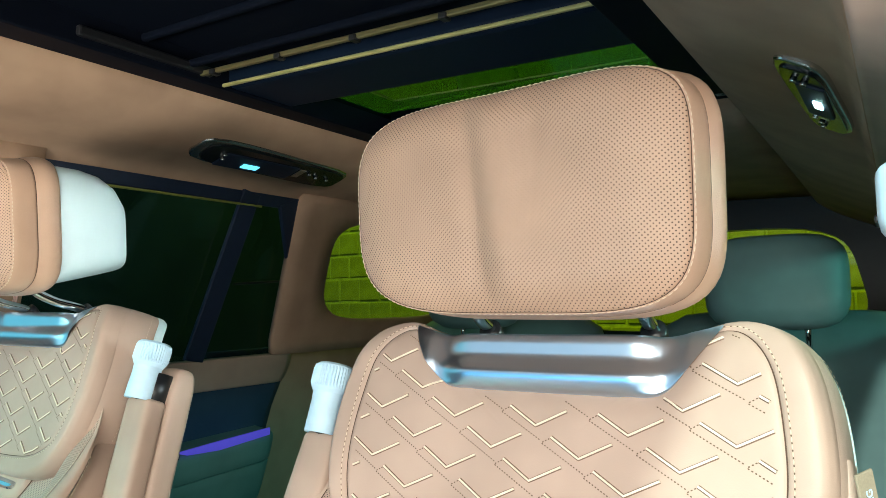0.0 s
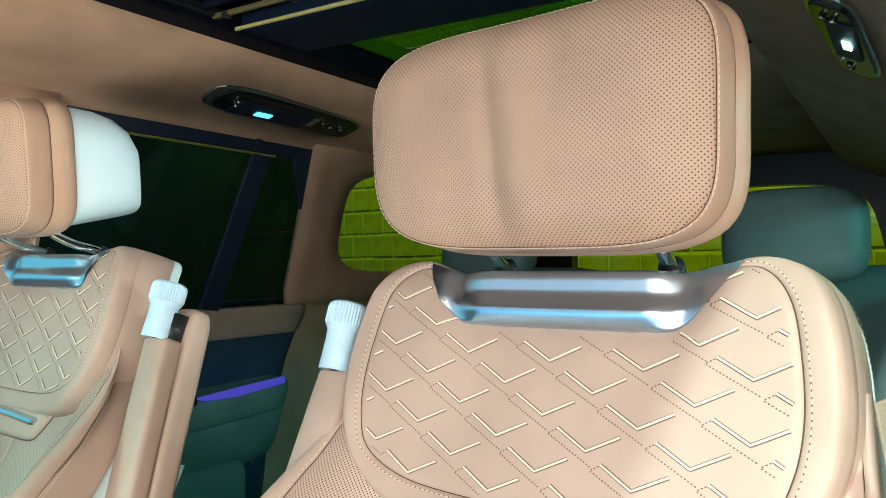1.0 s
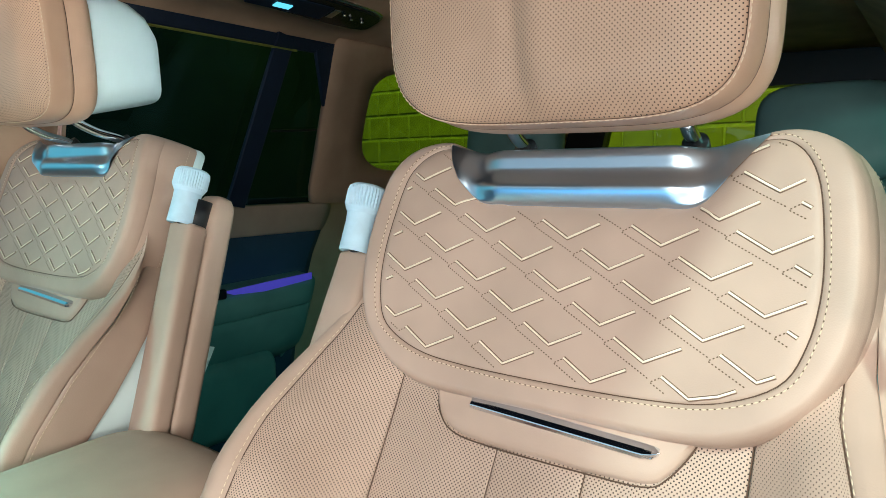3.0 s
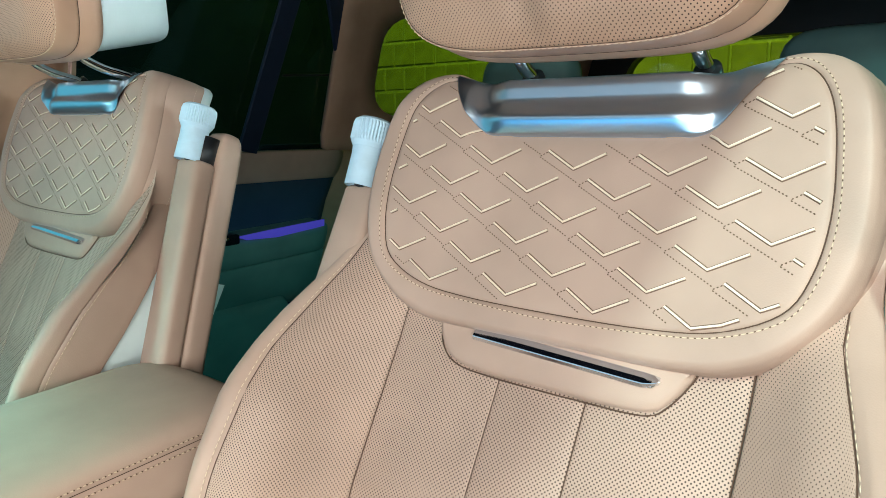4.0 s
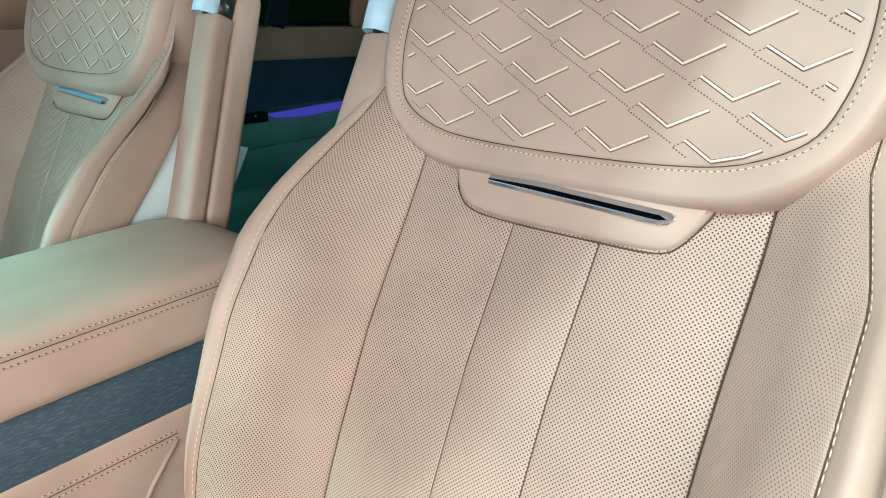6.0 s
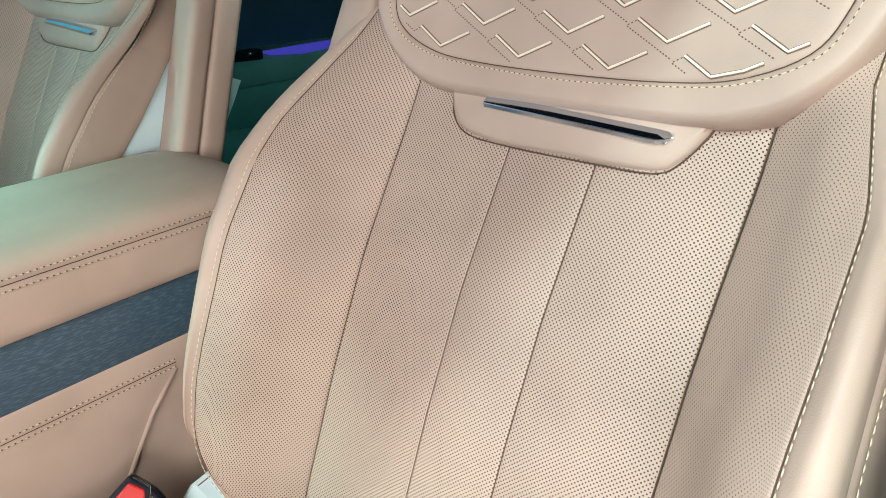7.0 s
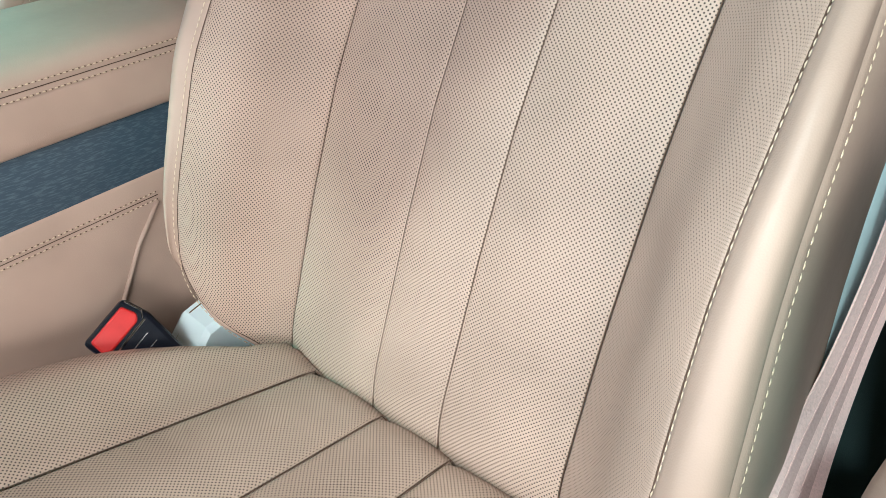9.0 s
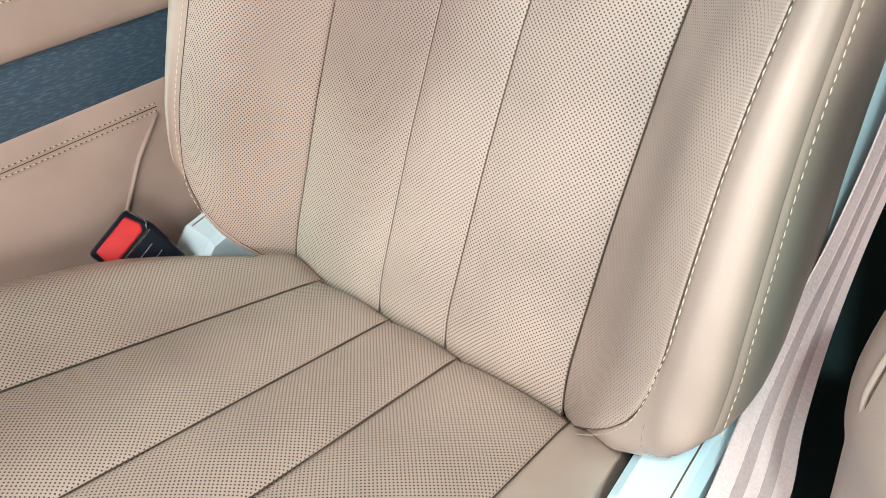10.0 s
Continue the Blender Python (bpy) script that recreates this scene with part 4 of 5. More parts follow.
def console_piece(name, levels, mat, cap, label=""):
    rings = [[slope(p) for p in console_ring(z - 0.6, g, ye)] for z, g, ye in levels]
    n = len(rings[0])
    verts = [p for r in rings for p in r]
    faces = grid_faces(n, len(rings) - 1, wrap=True)
    if cap:
        faces.append(tuple(range(len(verts) - n, len(verts))))
    return mesh_object(name, verts, faces, mat, console, label=label)


console_piece("console_body", [(0.0 + 0.58, 0.0, 0.40), (0.90, 0.0, 0.42), (0.960, 0.0, 0.43), (0.9645, -0.002, 0.43)], M_TAN, True)
console_piece("wood_band", [(0.955, -0.003, 0.425), (0.9665, -0.001, 0.43), (1.016, -0.003, 0.435), (1.03, -0.006, 0.435)], M_WOOD, True, "dark blue-grey open-pored wood band")
lid = console_piece("armrest_lid", [(1.0215, -0.010, 0.45), (1.0205, -0.002, 0.47), (1.023, 0.002, 0.474), (1.032, 0.0035, 0.477), (1.055, 0.0035, 0.478), (1.066, 0.002, 0.477), (1.0695, 0.0005, 0.476), (1.0725, 0.0005, 0.475), (1.081, -0.004, 0.470), (1.0865, -0.013, 0.460), (1.0895, -0.03, 0.44), (1.0905, -0.06, 0.40)], M_TAN, True, "padded tan leather armrest lid")
tube("lid_seam", [slope(p) for p in console_ring(1.0690 - 0.6, 0.0016, 0.4760)[:14]], 0.0004, M_SEAM_SHADE, lid, 6, "dark brown line for the shade along a seam")
for z, off in ((1.0648, 0.0036), (1.0738, 0.0022)):
    run = [(slope(p), np.array([p[0] * 5, 0, 0.6])) for p in console_ring(z - 0.6, off, 0.4768)[:14]]
    dense = [(a[0] + (b[0] - a[0]) * k / 12, a[1]) for a, b in zip(run, run[1:]) for k in range(12)]
    stitches("lid_stitching", [dense], M_THREAD, lid, length=0.0030, gap=0.0020, r=0.0007)
    stitches("needle_hole", [dense], M_PINK, lid, length=0.0016, gap=0.0034, r=0.00075, label="dark needle holes", start=0.0032)
for z in (0.937, 0.9445):
    run = [(slope(np.array([0.1050, y - 0.2, z - 0.6])), np.array([1.0, 0, 0])) for y in np.linspace(-0.2, 0.335, 60)]
    stitches("console_stitching", [run], M_THREAD, console, length=0.0030, gap=0.0020, r=0.0007)
    stitches("needle_hole", [run], M_PINK, console, length=0.0016, gap=0.0034, r=0.00075, label="dark needle holes", start=0.0032)
tube("console_seam", [slope(np.array([0.1042, y - 0.2, 0.9408 - 0.6])) for y in np.linspace(-0.2, 0.335, 12)], 0.0004, M_SEAM_SHADE, console, 6, "dark brown line for the shade along a seam")
# slanted piped seam where the side cover meets the rear end
tube("console_piping", [(0.1045, 0.134, 0.335), (0.1050, 0.105, 0.30), (0.1050, 0.075, 0.249), (0.1050, 0.045, 0.18)], 0.0022, M_TAN, console, 8, "slanted piped seam")

# ---- buckle ----
buckle = thing("seat_belt_buckle", "black seat belt buckle with red button beside the console", "buckle", (-0.487, 0.244, 0.862))
bl_a = Vector((0, 0.86, 0.51)).normalized()
bl_n = Vector((0.78, -0.33, 0.54)).normalized()
bl_b = bl_a.cross(bl_n).normalized()


def buckle_pt(b, a, c):
    return bl_b * b + bl_a * a + bl_n * c


strip_solid("buckle_body", [buckle_pt(*p) for p in ((-0.014, -0.026, -0.02), (0.012, -0.027, -0.02), (0.075, -0.020, -0.02), (0.075, 0.016, -0.02), (0.012, 0.027, -0.02), (-0.014, 0.024, -0.02))], bl_n * 0.022, M_BUCKLE, buckle, bevel=0.004, label="black plastic body")
strip_solid("buckle_button", [buckle_pt(*p) for p in ((-0.010, -0.021, -0.001), (0.004, -0.023, -0.001), (0.009, -0.017, -0.001), (0.009, 0.016, -0.001), (0.004, 0.021, -0.001), (-0.010, 0.018, -0.001))], bl_n * 0.005, M_RED, buckle, bevel=0.002, label="glossy red release button")
strip_solid("buckle_rim", [buckle_pt(*p) for p in ((0.0115, -0.022, -0.001), (0.0135, -0.022, -0.001), (0.0135, 0.021, -0.001), (0.0115, 0.021, -0.001))], bl_n * 0.0045, M_CHROME, buckle, bevel=0.0006, label="bright edge line")

for b0 in (0.0215, 0.0315):
    strip_solid("buckle_line", [buckle_pt(*p) for p in ((b0, -0.017, 0.0015), (b0 + 0.0007, -0.017, 0.0015), (b0 + 0.0007, 0.012, 0.0015), (b0, 0.012, 0.0015))], bl_n * 0.0008, M_RIM, buckle, bevel=0, label="fine bright line")
strip_solid("buckle_corner", [buckle_pt(*p) for p in ((-0.010, 0.0225, -0.001), (0.0050, 0.0245, -0.001), (0.0105, 0.0190, -0.001), (0.0105, 0.0205, -0.001), (0.0055, 0.0260, -0.001), (-0.010, 0.0238, -0.001))], bl_n * 0.005, M_CHROME, buckle, bevel=0.0003, label="bright corner line")

# ---- cabin shell ----
CX = -0.638


def mx(side, x):
    """x on the far side (-1) or mirrored on the near side (+1)."""
    return x if side < 0 else 2 * CX - x


def sheet(name, rows, mat, label="", kind="structure", thick=0.0, parent=None, smooth=True):
    """A surface lofted through rows of points, with thickness."""
    nu, nv = len(rows[0]) - 1, len(rows) - 1
    ob = mesh_object(name, [p for r in rows for p in r], grid_faces(nu, nv), mat, parent, [(p[0], p[1]) for r in rows for p in r], smooth)
    if thick:
        md = ob.modifiers.new("thickness", "SOLIDIFY")
        md.thickness, md.offset = thick, 0
    if parent is None:
        tagged(ob, label, name.split("_")[0], kind=kind)
    return ob


YS = np.linspace(-0.40, 2.75, 36)
FAR_ROOF = [(-1.30, 1.668), (-1.292, 1.690), (-1.262, 1.712), (-1.21, 1.722), (-1.13, 1.732), (-1.075, 1.748), (-1.04, 1.768), (-1.022, 1.784), (-1.018, 1.800)]
NEAR_ROOF = [(-0.024, 1.612), (-0.026, 1.620), (-0.032, 1.632), (-0.040, 1.645), (-0.07, 1.662), (-0.13, 1.690), (-0.175, 1.714), (-0.208, 1.737), (-0.226, 1.754), (-0.228, 1.772)]
for nm, prof in (("far", FAR_ROOF), ("near", NEAR_ROOF)):
    curve = spline(prof, 26)
    sheet("ceiling_" + nm, [[(p[0], y, p[1] - 0.012 * max(0, y - 1.6) ** 2) for p in curve] for y in YS], M_HEAD, "tan suede headliner", thick=0.006)


curve = spline([(0.035, 1.540), (0.018, 1.580), (0.0, 1.602), (-0.024, 1.614)], 10)
sheet("trim_near_header", [[(p[0], y, p[1]) for p in curve] for y in np.linspace(0.55, 2.7, 12)], M_TAN, "tan leather door header", thick=0.008)


def roof_z(x):
    """The roof's inner edge, lowered towards the near side to fit the camera's view."""
    return 1.79 - 0.042 * (x + 1.018)


for nm, ya, yb in (("rear", 1.30, 2.75), ("front", -0.40, -0.15)):
    sheet("ceiling_" + nm, [[(x, y, roof_z(x) + 0.004) for x in np.linspace(-1.018, -0.228, 12)] for y in np.linspace(ya, yb, 6)], M_HEAD, "tan suede headliner", thick=0.01)

# panoramic roof
RX = -0.623
roof = thing("panoramic_roof", "dark panoramic glass roof with black frame and navy blind", "sunroof", (RX, 1.0, roof_z(RX) + 0.01), kind="structure")
# tilted to fit the camera's view
roof.rotation_euler = (0, radians(2.4), 0)


def bar(name, x0, x1, y0, y1, z0, z1, mat, bevel=0.004, label=""):
    return part(name, box_bm(x0, x1, y0 - 1.0, y1 - 1.0, z0, z1, bevel), mat, roof, label)


M_GOLD = plain("gold_seal", (0.22, 0.19, 0.09), 0.35, 0.6)
# pale yellow that paints the highlight on the roof glass edge
M_LIT_EDGE = plain("lit_edge_yellow", (0.36, 0.34, 0.14), 0.3)
for sx in (-1, 1):
    bar("roof_side_rail", sx * 0.365 - 0.032, sx * 0.365 + 0.032, -0.2, 1.31, -0.006, 0.05, M_SEAL)
bar("roof_cross_rail", -0.37, 0.37, 0.828, 0.985, 0.000, 0.040, M_RAIL, 0.012, "dark navy cross member")
bar("roof_seal", -0.385, 0.385, 0.814, 0.820, -0.003, 0.003, M_LIT_EDGE, 0.002, "bar coloured pale yellow for the light on the roof glass edge")
bar("roof_seal", -0.36, 0.36, 0.768, 0.776, 0.004, 0.012, M_GOLD, 0.002, "thin gold seal with dark clips")
for k in range(5):
    bar("roof_clip", -0.30 + k * 0.15 - 0.006, -0.30 + k * 0.15 + 0.006, 0.764, 0.780, 0.001, 0.010, M_BLACK, 0.002)
for y, z in ((0.742, 0.012), (0.66, 0.030)):
    bar("roof_seal", -0.355, 0.355, y, y + 0.012, z, z + 0.012, M_SEAL, 0.004, "dark blue rubber seal")
# opaque sheet added so that the front roof glass stays dark
bar("roof_dark_sheet", -0.358, 0.358, -0.18, 0.84, 0.042, 0.047, M_SEAL, 0.001, "near-black sheet added under the front roof glass")
bar("roof_cross_rail", -0.37, 0.37, 1.285, 1.325, -0.004, 0.06, M_SEAL, 0.006)
bar("blind_clip", 0.372, 0.398, 1.262, 1.285, -0.006, 0.004, M_KNOB, 0.003, "small white blind clip")
bar("roof_guide", -0.352, -0.325, 0.56, 0.79, 0.006, 0.022, M_BLACK, 0.004, "black slide guide")
bar("roof_guide", 0.325, 0.352, 0.56, 0.79, 0.006, 0.022, M_BLACK, 0.004, "black slide guide")
bar("roof_pane", -0.36, 0.36, 0.985, 1.31, 0.040, 0.045, M_ROOFGLASS, 0)
bar("roof_pane", -0.36, 0.36, -0.2, 0.66, 0.052, 0.057, glass("dark_roof_glass", (0.06, 0.10, 0.13)), 0)

# side walls: door card, belt, pillars and glass, for both flanks
BELT, HEADZ = 1.295, 1.69


def wx(z):
    """The far side's inner skin: upright below the belt, leaning in above."""
    return lerp([(0.4, -1.40), (1.0, -1.43), (1.2, -1.42), (BELT, -1.40), (HEADZ, -1.292), (1.75, -1.27)], z)


def wall_piece(name, ys, zs, mat, side, label, proud=0.0, thick=0.02, kind="structure", parent=None):
    rows = [[(mx(side, wx(z) + proud), y, z) for z in zs] for y in ys]
    return sheet(name, rows, mat, label, kind, thick, parent)


for side, nm in ((-1, "far"), (1, "near")):
    if side < 0:
        def door_end(z):
            return lerp([(0.45, 1.20), (0.95, 1.295), (1.09, 1.335), (1.21, 1.372), (1.236, 1.392), (1.26, 1.404), (1.285, 1.406), (BELT, 1.398)], z)

        for what, zs, mat, label, proud in (("belt_", [1.224, 1.228, 1.236, 1.25, 1.268, 1.285, 1.292, BELT], M_TAN, "tan leather door belt", 0.004), ("", np.linspace(0.45, 1.228, 12), M_CARD, "dark navy leather door card", 0.0)):
            rows = [[(wx(z) + proud * min(1, (z - 1.222) / 0.008) - 0.012 * max(0, (k - 0.985) / 0.015), -0.6 + (door_end(z) + 0.6) * k, z) for z in zs] for k in (0, 0.2, 0.4, 0.6, 0.7, 0.8, 0.9, 0.96, 0.985, 1.0)]
            sheet("wall_door_" + what + nm, rows, mat, label, thick=0.02)
        rows = [[(wx(z) - 0.028, y, z) for z in np.linspace(0.45, 1.31, 10)] for y in np.linspace(1.15, 2.7, 12)]
        sheet("wall_quarter_" + nm, rows, M_HEAD, "tan trim below the rear quarter window", thick=0.012)
    else:
        wall_piece("wall_side_" + nm, np.linspace(0.52, 2.7, 12), np.linspace(0.45, BELT, 12), M_CARPET, side, "dark lower cabin side")
    rows = []
    for f in (0.0, 0.35, 0.7, 1.0):
        ring = []
        for k in range(65):
            a = 2 * math.pi * k / 64
            cs, sn = math.cos(a), math.sin(a)
            ro, ri = ((abs(cs) ** p + abs(sn) ** p) ** (-1 / p) for p in (60, 4.0))
            y = (1 - f) * (1.81 + 0.345 * ri * cs) + f * (2.02 + 0.705 * ro * cs)
            z = (1 - f) * (1.518 + 0.142 * ri * sn) + f * (1.5025 + 0.2075 * ro * sn)
            ring.append((mx(side, wx(z) + 0.012), y, z))
        rows.append(ring)
    sheet("pillar_quarter_" + nm, rows, M_HEAD, "tan trimmed rear pillar round the quarter window", thick=0.02)
    if side < 0:
        wall_piece("pillar_b_" + nm, np.linspace(0.48, 0.68, 5), np.linspace(BELT, HEADZ + 0.02, 8), M_HEAD, side, "tan trimmed pillar", 0.012)

win = thing("window_1", "dark rear door window with slanted divider bar", "window", (-1.35, 1.0, 1.45), kind="structure")


def wp(y, z, proud=0.0):
    return Vector((wx(z) + proud + 1.35, y - 1.0, z - 1.45))


def bar_on_wall(name, a, b, half, mat, parent, proud=0.0, depth=0.012, label=""):
    a, b = Vector((a[0], a[1])), Vector((b[0], b[1]))
    d = (b - a).normalized()
    nrm = Vector((-d.y, d.x)) * half
    outline = [wp(*(a + nrm), proud), wp(*(b + nrm), proud), wp(*(b - nrm), proud), wp(*(a - nrm), proud)]
    return strip_solid(name, outline, Vector((depth, 0, 0)), mat, parent, 0.002, label)


bar_on_wall("window_frame", (0.66, HEADZ - 0.012), (1.32, HEADZ - 0.012), 0.014, M_NAVY, win, 0.0)
bar_on_wall("window_frame", (1.385, BELT), (1.365, 1.50), 0.030, M_NAVY, win, 0.002)
bar_on_wall("window_frame", (1.366, 1.495), (1.285, HEADZ - 0.01), 0.028, M_NAVY, win, 0.003)
bar_on_wall("window_latch", (1.17, 1.475), (1.33, 1.485), 0.003, M_BLACK, win, -0.004, 0.004, "thin dark line on the glass")
bar_on_wall("window_divider", (1.085, BELT), (1.165, HEADZ), 0.026, M_NAVY, win, 0.004, 0.012, "dark slanted divider bar")
bar_on_wall("window_seal", (0.72, HEADZ - 0.03), (1.20, HEADZ - 0.03), 0.0025, plain("olive_seal", (0.22, 0.24, 0.05), 0.5), win, 0.014, 0.003)
strip_solid("window_pane", [wp(0.66, BELT, -0.012), wp(1.40, BELT, -0.012), wp(1.32, HEADZ, -0.012), wp(0.66, HEADZ, -0.012)], Vector((-0.004, 0, 0)), M_PRIVACY, win, 0)
win2 = thing("window_2", "tinted rear quarter window", "window", (-1.35, 1.0, 1.45), kind="structure")
strip_solid("window_pane", [wp(1.45, BELT, -0.012), wp(2.2, BELT, -0.012), wp(2.2, HEADZ, -0.012), wp(1.45, HEADZ, -0.012)], Vector((-0.004, 0, 0)), glass("quarter_glass", (0.60, 0.68, 0.55)), win2, 0)

# rear door armrest with its light strip
door = thing("door_1", "closed rear door with teal armrest and violet light strip", "door", (-1.38, 1.1, 1.05), kind="structure")


def door_rest(s, t):
    y = 0.70 + 0.62 * s
    prof = spline([(-1.415, 1.112), (-1.36, 1.106), (-1.338, 1.100), (-1.328, 1.085), (-1.328, 1.045), (-1.334, 1.040), (-1.329, 1.033), (-1.335, 0.97), (-1.36, 0.93), (-1.41, 0.90)], 21)
    p = prof[int(round(t * 20))]
    end = max(0, s - 0.86) / 0.14
    low = 0.090 * max(0, (1.10 - p[1]) / 0.2) * end
    return np.array([-1.415 + (p[0] + 1.415) * (1 - 0.35 * end * end) + 1.38, y - 1.1 - low, p[1] - 1.05 + 0.020 * (s - 0.75)]), (y, p[1])


patch("door_armrest", door_rest, 24, 20, M_TEAL, door, (1, 0, 0.3), roll=(0, 0.03, 0, 0), drop=(0, 0.016, 0, 0), edge=0.0, label="creased teal leather door armrest")
strip_solid("light_strip", [(0.044, -0.100, 0.057), (0.044, 0.018, 0.064), (0.044, 0.169, 0.071), (0.044, 0.168, 0.054), (0.044, 0.017, 0.043), (0.044, -0.070, 0.047)], Vector((0.006, 0, 0)), M_PURPLE, door, 0.001, "violet ambient light strip")
latch = part("latch_recess", box_bm(0.020, 0.054, -0.185, -0.090, 0.040, 0.064, 0.006), M_BUCKLE, door, "black recess of the door latch")
tube("latch_stud", [(0.052, -0.128, 0.056), (0.060, -0.128, 0.056)], 0.004, M_CHROME, latch, 12, "small chrome stud")
part("door_pocket", box_bm(-0.03, 0.055, -0.27, 0.06, -0.30, -0.10, 0.042, 5), M_TEAL, door, "rounded teal door pocket", smooth=True)

# tailgate and rear window
tail = thing("tailgate", "dark tailgate with tinted rear window", "tailgate", (CX, 2.7, 1.3), kind="structure")
ring_o, ring_i = [], []
for k in range(64):
    a = 2 * math.pi * k / 64
    c, q = math.cos(a), math.sin(a)
    r = (abs(c) ** 12 + abs(q) ** 12) ** (-1 / 12)
    ring_o.append((0.82 * r * c, 0.0, -0.14 + 0.68 * r * q))
    r = (abs(c) ** 4.5 + abs(q) ** 4.5) ** (-1 / 4.5)
    w = 0.18 * r * q
    ring_i.append((0.565 * r * c * (1 - 0.14 * (w + 0.18) / 0.36), 0.0, 0.180 + w))
verts = [np.array(p) + np.array([0, d, 0]) for d, ring in ((-0.03, ring_o), (-0.03, ring_i), (0.03, ring_i), (0.03, ring_o)) for p in ring]
mesh_object("tailgate_panel", verts, grid_faces(64, 3, wrap=True), M_BLACK, tail, smooth=False, label="dark trimmed tailgate panel")
part("window_pane", box_bm(-0.60, 0.60, -0.004, 0.004, -0.01, 0.36), M_GLASS, tail)

# floor, scuttle and front closing
sheet("floor_cabin", [[(x, y, 0.56) for x in np.linspace(-1.45, 0.18, 8)] for y in np.linspace(-0.9, 2.75, 12)], M_CARPET, "dark carpet", thick=0.02)

# ---- roof consoles with reading lamps ----
def lamp_console(side, at, lamp, tilt, half, led):
    ob = thing("reading_light", "gloss black reading light panel with chrome rim and lit lamp", "light", at, group="reading lights")
    s = -side
    L = 0.215

    def q(a, b, c):
        # a along the car, b across (outwards to the side wall), c down
        return Vector((-s * b, a, c - b * tilt))

    def slab(name, a0, a1, b0, b1, c, depth, mat, bevel, label, parent=ob):
        return strip_solid(name, [q(a0, b0, c), q(a1, b0, c), q(a1, b1, c), q(a0, b1, c)], Vector((0, 0, -depth)), mat, parent, bevel, label)

    rim = []
    for k in range(36):
        an = 2 * math.pi * k / 36
        c, si = math.cos(an), math.sin(an)
        r = (abs(c) ** 5 + abs(si) ** 5) ** (-0.2)
        rim.append((L * r * c, half * r * si + 0.012 * c))
    strip_solid("rim", [q(a, b, 0.004) for a, b in rim], Vector((0, 0, -0.010)), M_RIM, ob, 0.003, "chrome rim")
    panel = strip_solid("panel", [q(a * 0.93 + 0.008, b * 0.84, -0.004) for a, b in rim], Vector((0, 0, -0.006)), M_GLOSS, ob, 0.002, "gloss black panel")
    slab("lens_housing", -0.125 + lamp * 0.5, 0.075 + lamp * 0.5, -half * 0.45, half * 0.62, -0.0085, 0.005, M_NAVY, 0.002, "dark navy lamp housing", panel)
    slab("lit_lamp", -0.042 + lamp, 0.000 + lamp, half * 0.02, half * 0.34, -0.0130, 0.003, led, 0.001, "lit cool white lamp", panel)
    slab("lamp_bezel", 0.080 + lamp * 0.5, 0.100 + lamp * 0.5, -half * 0.35, half * 0.35, -0.0085, 0.004, M_RIM, 0.001, "narrow chrome bezel", panel)
    for a, b in ((-0.152, -0.4), (-0.146, -0.05), (0.092, -0.2), (0.122, 0.0), (0.158, 0.0)):
        tube("switch", [q(a, b * half, -0.008), q(a, b * half, -0.0150), q(a, b * half, -0.0165)], 0.0045, M_CHROME, panel, 12, "small round chrome stud")
    return ob


lamp_console(-1, (-1.13, 1.10, 1.729), -0.045, 0.30, 0.046, M_LED_DIM)
near_lamp = lamp_console(1, (-0.076, 1.0, 1.660), 0.0, 0.12, 0.036, M_LED)
near_lamp.rotation_euler = (0, radians(22), 0)
near_lamp.scale = (0.85, 0.74, 0.85)

# ---- rear bench ----
bench = thing("rear_bench", "teal leather rear bench with two tall headrests and centre armrest", "car seat", (CX, 1.75, 0.56))


def pillow(name, hw, hh, thick, centre, lean, cx, parent, label="", pw=3.6):
    m = 40
    rings = []
    ca, sa = math.cos(lean), math.sin(lean)
    for f, d in ((0.05, 0.5), (0.6, 0.48), (0.86, 0.40), (0.96, 0.24), (1.0, 0.0), (0.96, -0.24), (0.86, -0.40), (0.6, -0.48), (0.05, -0.5)):
        ring = []
        for k in range(m):
            a = 2 * math.pi * k / m
            c, s = math.cos(a), math.sin(a)
            r = (abs(c) ** pw + abs(s) ** pw) ** (-1 / pw)
            w, n = hh * r * s * f, d * thick
            ring.append(np.array([cx + hw * r * c * f, centre[0] + w * sa - n * ca, centre[1] - 0.56 + w * ca + n * sa]))
        rings.append(ring)
    verts = [p for r in rings for p in r]
    faces = grid_faces(m, len(rings) - 1, wrap=True) + [tuple(range(m))[::-1], tuple(range(len(verts) - m, len(verts)))]
    return mesh_object(name, verts, faces, M_TEAL, parent, [(p[0], p[2]) for p in verts], label=label)


for cx in (0.393, -0.393):
    pillow("bench_backrest", 0.345, 0.41, 0.16, (0.08, 1.00), radians(20), cx, bench, pw=6)
    head = pillow("bench_headrest", 0.150, 0.108, 0.11, (0.02, 1.452), radians(8), cx, bench, pw=4)
    for u in (-0.06, 0.06):
        tube("headrest_post", [(cx + u, 0.06, 0.72), (cx + u, 0.04, 0.82)], 0.007, M_CHROME, head, 10)
    pillow("bench_cushion", 0.27, 0.27, 0.18, (-0.30, 0.74), radians(82), cx, bench)
part("bench_armrest", box_bm(-0.11, 0.11, -0.13, 0.11, 0.06, 0.68, 0.04, 4), M_TEAL, bench)
part("bench_base", box_bm(-0.66, 0.66, -0.50, 0.20, 0.010, 0.16, 0.02), M_BLACK, bench)

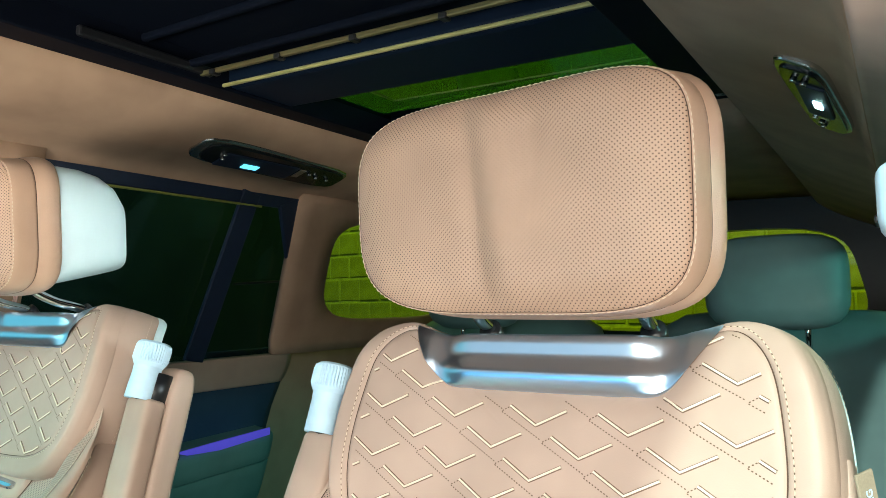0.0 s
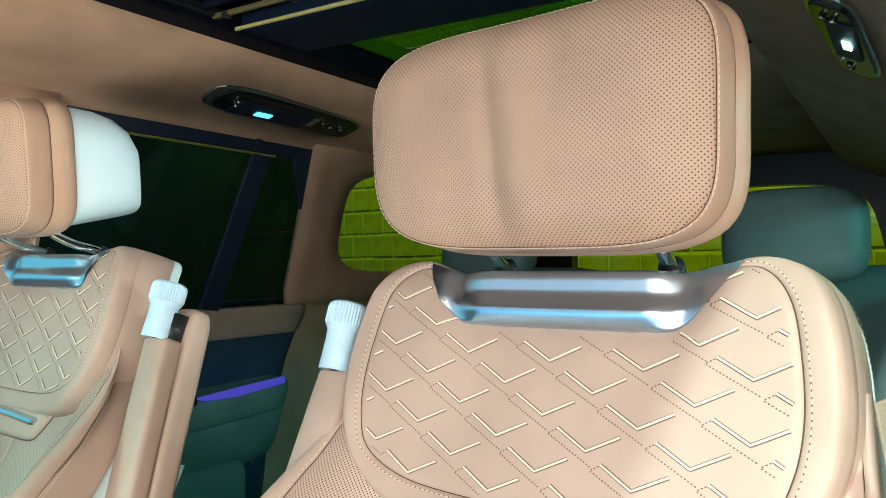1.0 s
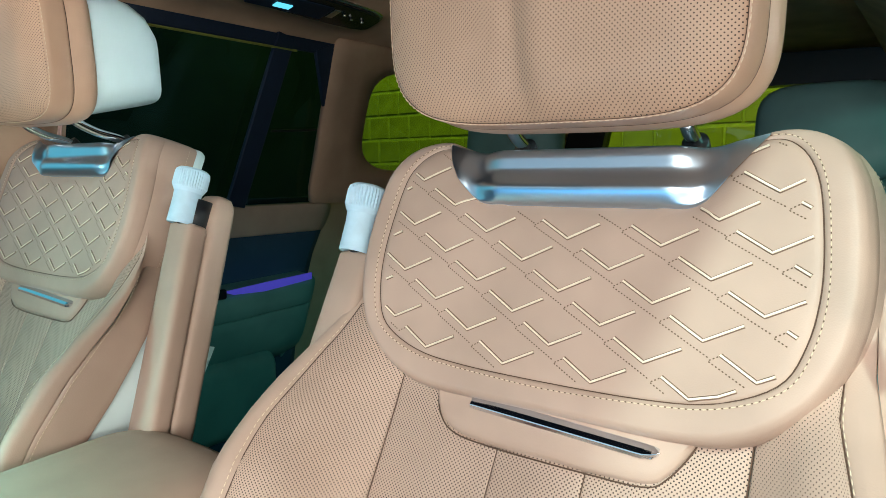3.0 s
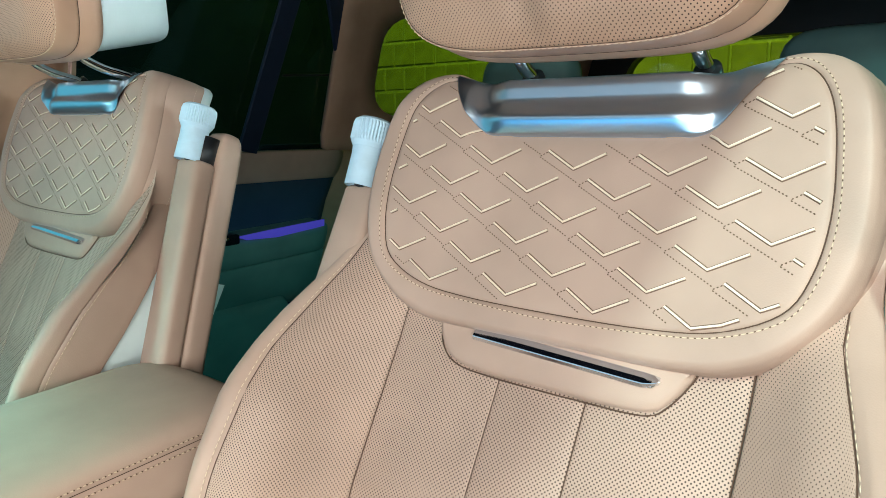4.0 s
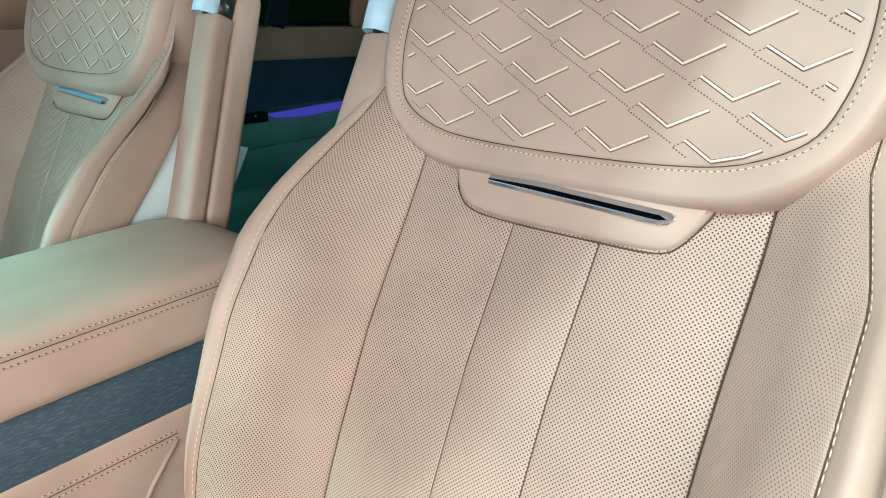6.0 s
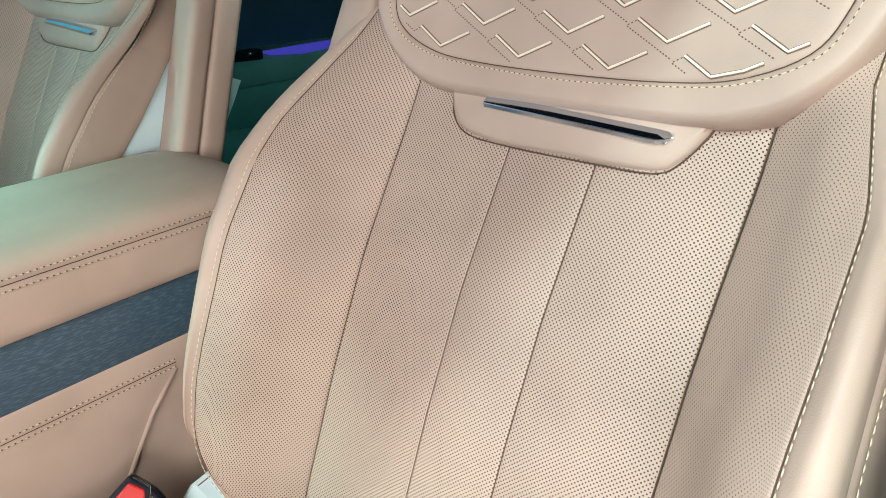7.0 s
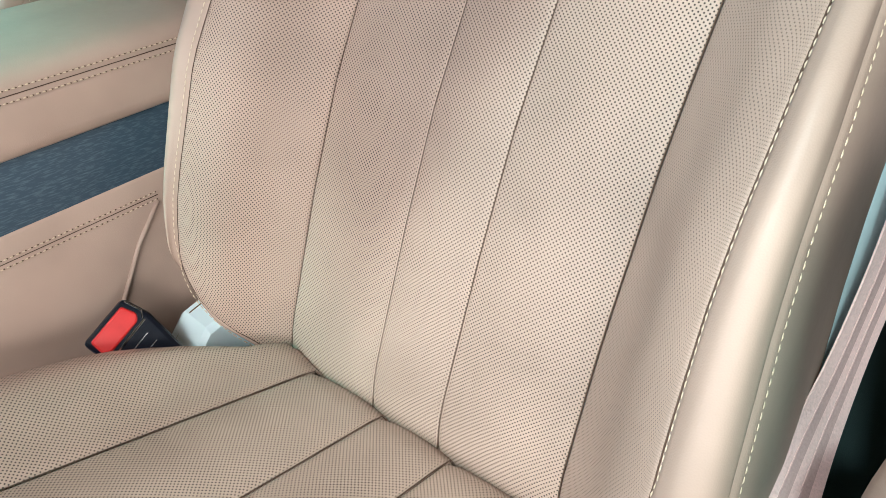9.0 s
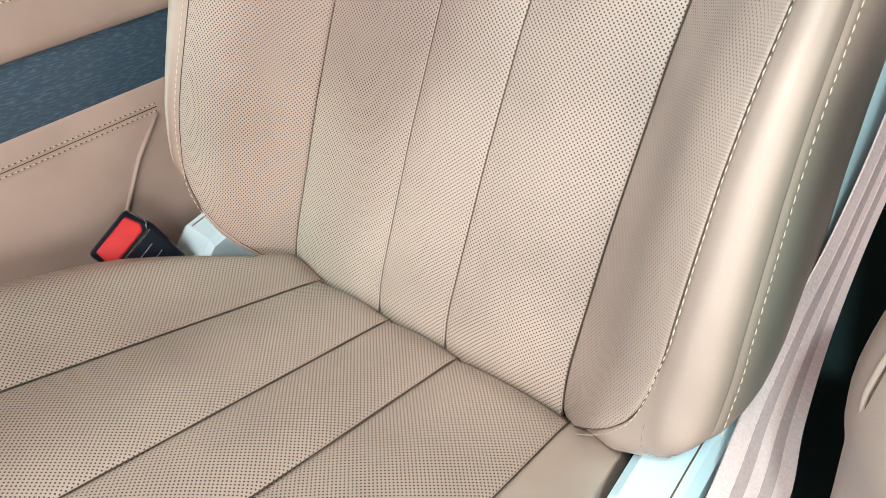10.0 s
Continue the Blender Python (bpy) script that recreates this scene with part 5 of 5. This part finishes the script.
# ---- belts ----
def belt(name, points, across, label):
    """Webbing swept along points, its width at each given by across, with two darker woven stripes."""
    ob = thing(name, label, "seat belt", points[0])
    P = spline([Vector(p) - Vector(points[0]) for p in points], 60)
    W = spline(across, 60)
    for nm, a, b, lift, mat in (("webbing", -0.5, 0.5, 0, M_BELT), ("woven_stripe", -0.24, -0.08, 0.0006, M_BELT2), ("woven_stripe", 0.10, 0.26, 0.0006, M_BELT2)):
        verts = []
        for i, p in enumerate(P):
            A = np.asarray(W[i])
            t = P[min(i + 1, 59)] - P[max(i - 1, 0)]
            n = np.cross(t, A)
            n /= np.linalg.norm(n)
            if n[1] > 0:
                n = -n
            for k, e in ((a, 0), (b, 0), (b, -1), (a, -1)):
                verts.append(p + A * k + n * (lift + e * 0.0013))
        faces = []
        for i in range(59):
            for k in range(4):
                faces.append((i * 4 + k, i * 4 + (k + 1) % 4, (i + 1) * 4 + (k + 1) % 4, (i + 1) * 4 + k))
        mesh_object(nm, verts, faces, mat, ob, smooth=False)
    return ob


belt("seat_belt", [(0.004, 0.500, 1.45), (0.014, 0.530, 1.20), (0.020, 0.530, 1.04), (0.0205, 0.4949, 0.9542), (0.0215, 0.4383, 0.9068), (0.0255, 0.386, 0.8721), (0.0314, 0.3449, 0.8416), (0.033, 0.28, 0.79), (0.036, 0.25, 0.70)],
     [(0.025, 0.020, 0), (0.022, 0.028, -0.008), (0.018, 0.033, -0.020), (0.0174, 0.0345, -0.0245), (0.0244, 0.0315, -0.0234), (0.0321, 0.0274, -0.0175), (0.040, 0.0250, -0.0085), (0.042, 0.024, -0.006), (0.042, 0.024, 0)], "pale pink-beige seat belt with grey woven stripes hanging slack")
belt("seat_belt", [(-1.30, 0.66, 1.50), (-1.295, 0.62, 1.25), (-1.285, 0.58, 1.0), (-1.28, 0.50, 0.7)], [(-0.044, 0.014, 0.0)] * 4, "pale pink-beige seat belt beside the far seat")

guide = thing("belt_guide", "glossy white belt guide on the door pillar", "belt guide", (-0.001, 0.50, 1.466))
# white base colour in place of the bright reflections on chrome
part("guide_body", box_bm(-0.012, 0.03, -0.03, 0.03, -0.020, 0.020, 0.009, 4), M_KNOB, guide, smooth=True)
part("guide_slot", box_bm(-0.0135, 0.02, -0.018, 0.018, -0.012, -0.008, 0.001), M_BLACK, guide, "dark belt slot")
# near pillar foot and its leather edge
pillar = thing("door_pillar", "dark pillar with rounded tan leather edge beside the seat", "pillar", (0.14, 0.30, 0.6), kind="structure")
part("pillar_core", box_bm(-0.03, 0.06, 0.18, 0.34, -0.05, 0.95, 0.02), M_BLACK, pillar)
roll_line = spline([(0.0, 0.02, -0.1), (-0.014, 0.0, 0.25), (-0.026, 0.0, 0.37), (-0.034, 0.0, 0.41), (-0.024, 0.01, 0.455), (0.02, 0.03, 0.49)], 40)
edge_roll = tube("pillar_edge", roll_line, 0.055, M_TAN, pillar, 32, "tan leather edge roll")
tube("edge_piping", [p + np.array([-0.0480, -0.0255, 0.006]) for p in roll_line], 0.0016, M_TAN, edge_roll, 8, "piped seam")
tube("edge_seam", [p + np.array([-0.0465, -0.0282, 0.006]) for p in roll_line], 0.0007, M_SEAM_SHADE, edge_roll, 6, "dark brown line for the shade along a seam")
tag = thing("airbag_tag", "small beige fabric tag at the seat flank, turned towards the camera", "label", (-0.025, 0.482, 1.303))
# placed, leaned and turned to fit the camera's view
tag.rotation_euler = (0, radians(-12), radians(55))
part("tag_cloth", box_bm(-0.0065, 0.0065, -0.001, 0.001, -0.020, 0.020, 0.0006, 1), plain("beige_cloth", (0.28, 0.24, 0.17), 0.85, noise_scale=700, bump=0.4), tag)
txt = bpy.data.curves.new("tag_text", "FONT")
txt.body, txt.size, txt.align_x, txt.align_y, txt.extrude = "AIRBAG", 0.0064, "CENTER", "CENTER", 0.0002
txt.materials.append(M_KNOB)
ob = new("tag_text", txt)
ob.parent = tag
ob.matrix_local = pose(0, -0.0015, 0, 90, -90, 0)

# ---- showroom ----
ground = part("ground", box_bm(-60, 60, -60, 60, -0.2, 0.0), M_FLOOR)
tagged(ground, "dark smooth showroom floor", "floor", kind="structure")
for nm, b in (("wall_far", (-4.6, -4.4, -8, 4.6, 0, 5)), ("wall_front", (-4.4, 5, -6.2, -6, 0, 5)), ("wall_near", (5, 5.2, -6, 4.6, 0, 5))):
    tagged(part(nm, box_bm(*b), M_DARK), "plain dark showroom wall", "wall", kind="structure")
tagged(part("ceiling", box_bm(-4.6, 5.2, -6.2, 4.8, 5.0, 5.2), M_DARK), "dark showroom ceiling", "ceiling", kind="structure")
wall = part("wall_rear", box_bm(-4.4, 5, 4.395, 4.6, 0, 5), M_MORTAR)
tagged(wall, "yellow-green lit block wall", "wall", kind="structure")
bm = box_bm(-0.099, 0.099, -0.02, 0.02, -0.086, 0.086, 0.007, 1)
block_me = bpy.data.meshes.new("block")
bm.to_mesh(block_me)
bm.free()
block_me.materials.append(M_BRICK)
rnd = random.Random(4)
for r in range(14):
    for c in range(21):
        x = -4.1 + c * 0.21 + (0.105 if r % 2 else 0)
        b = new("block", block_me)
        b.parent = wall
        b.location = (x, 4.405 + rnd.uniform(-0.004, 0.004), 0.98 + r * 0.19)
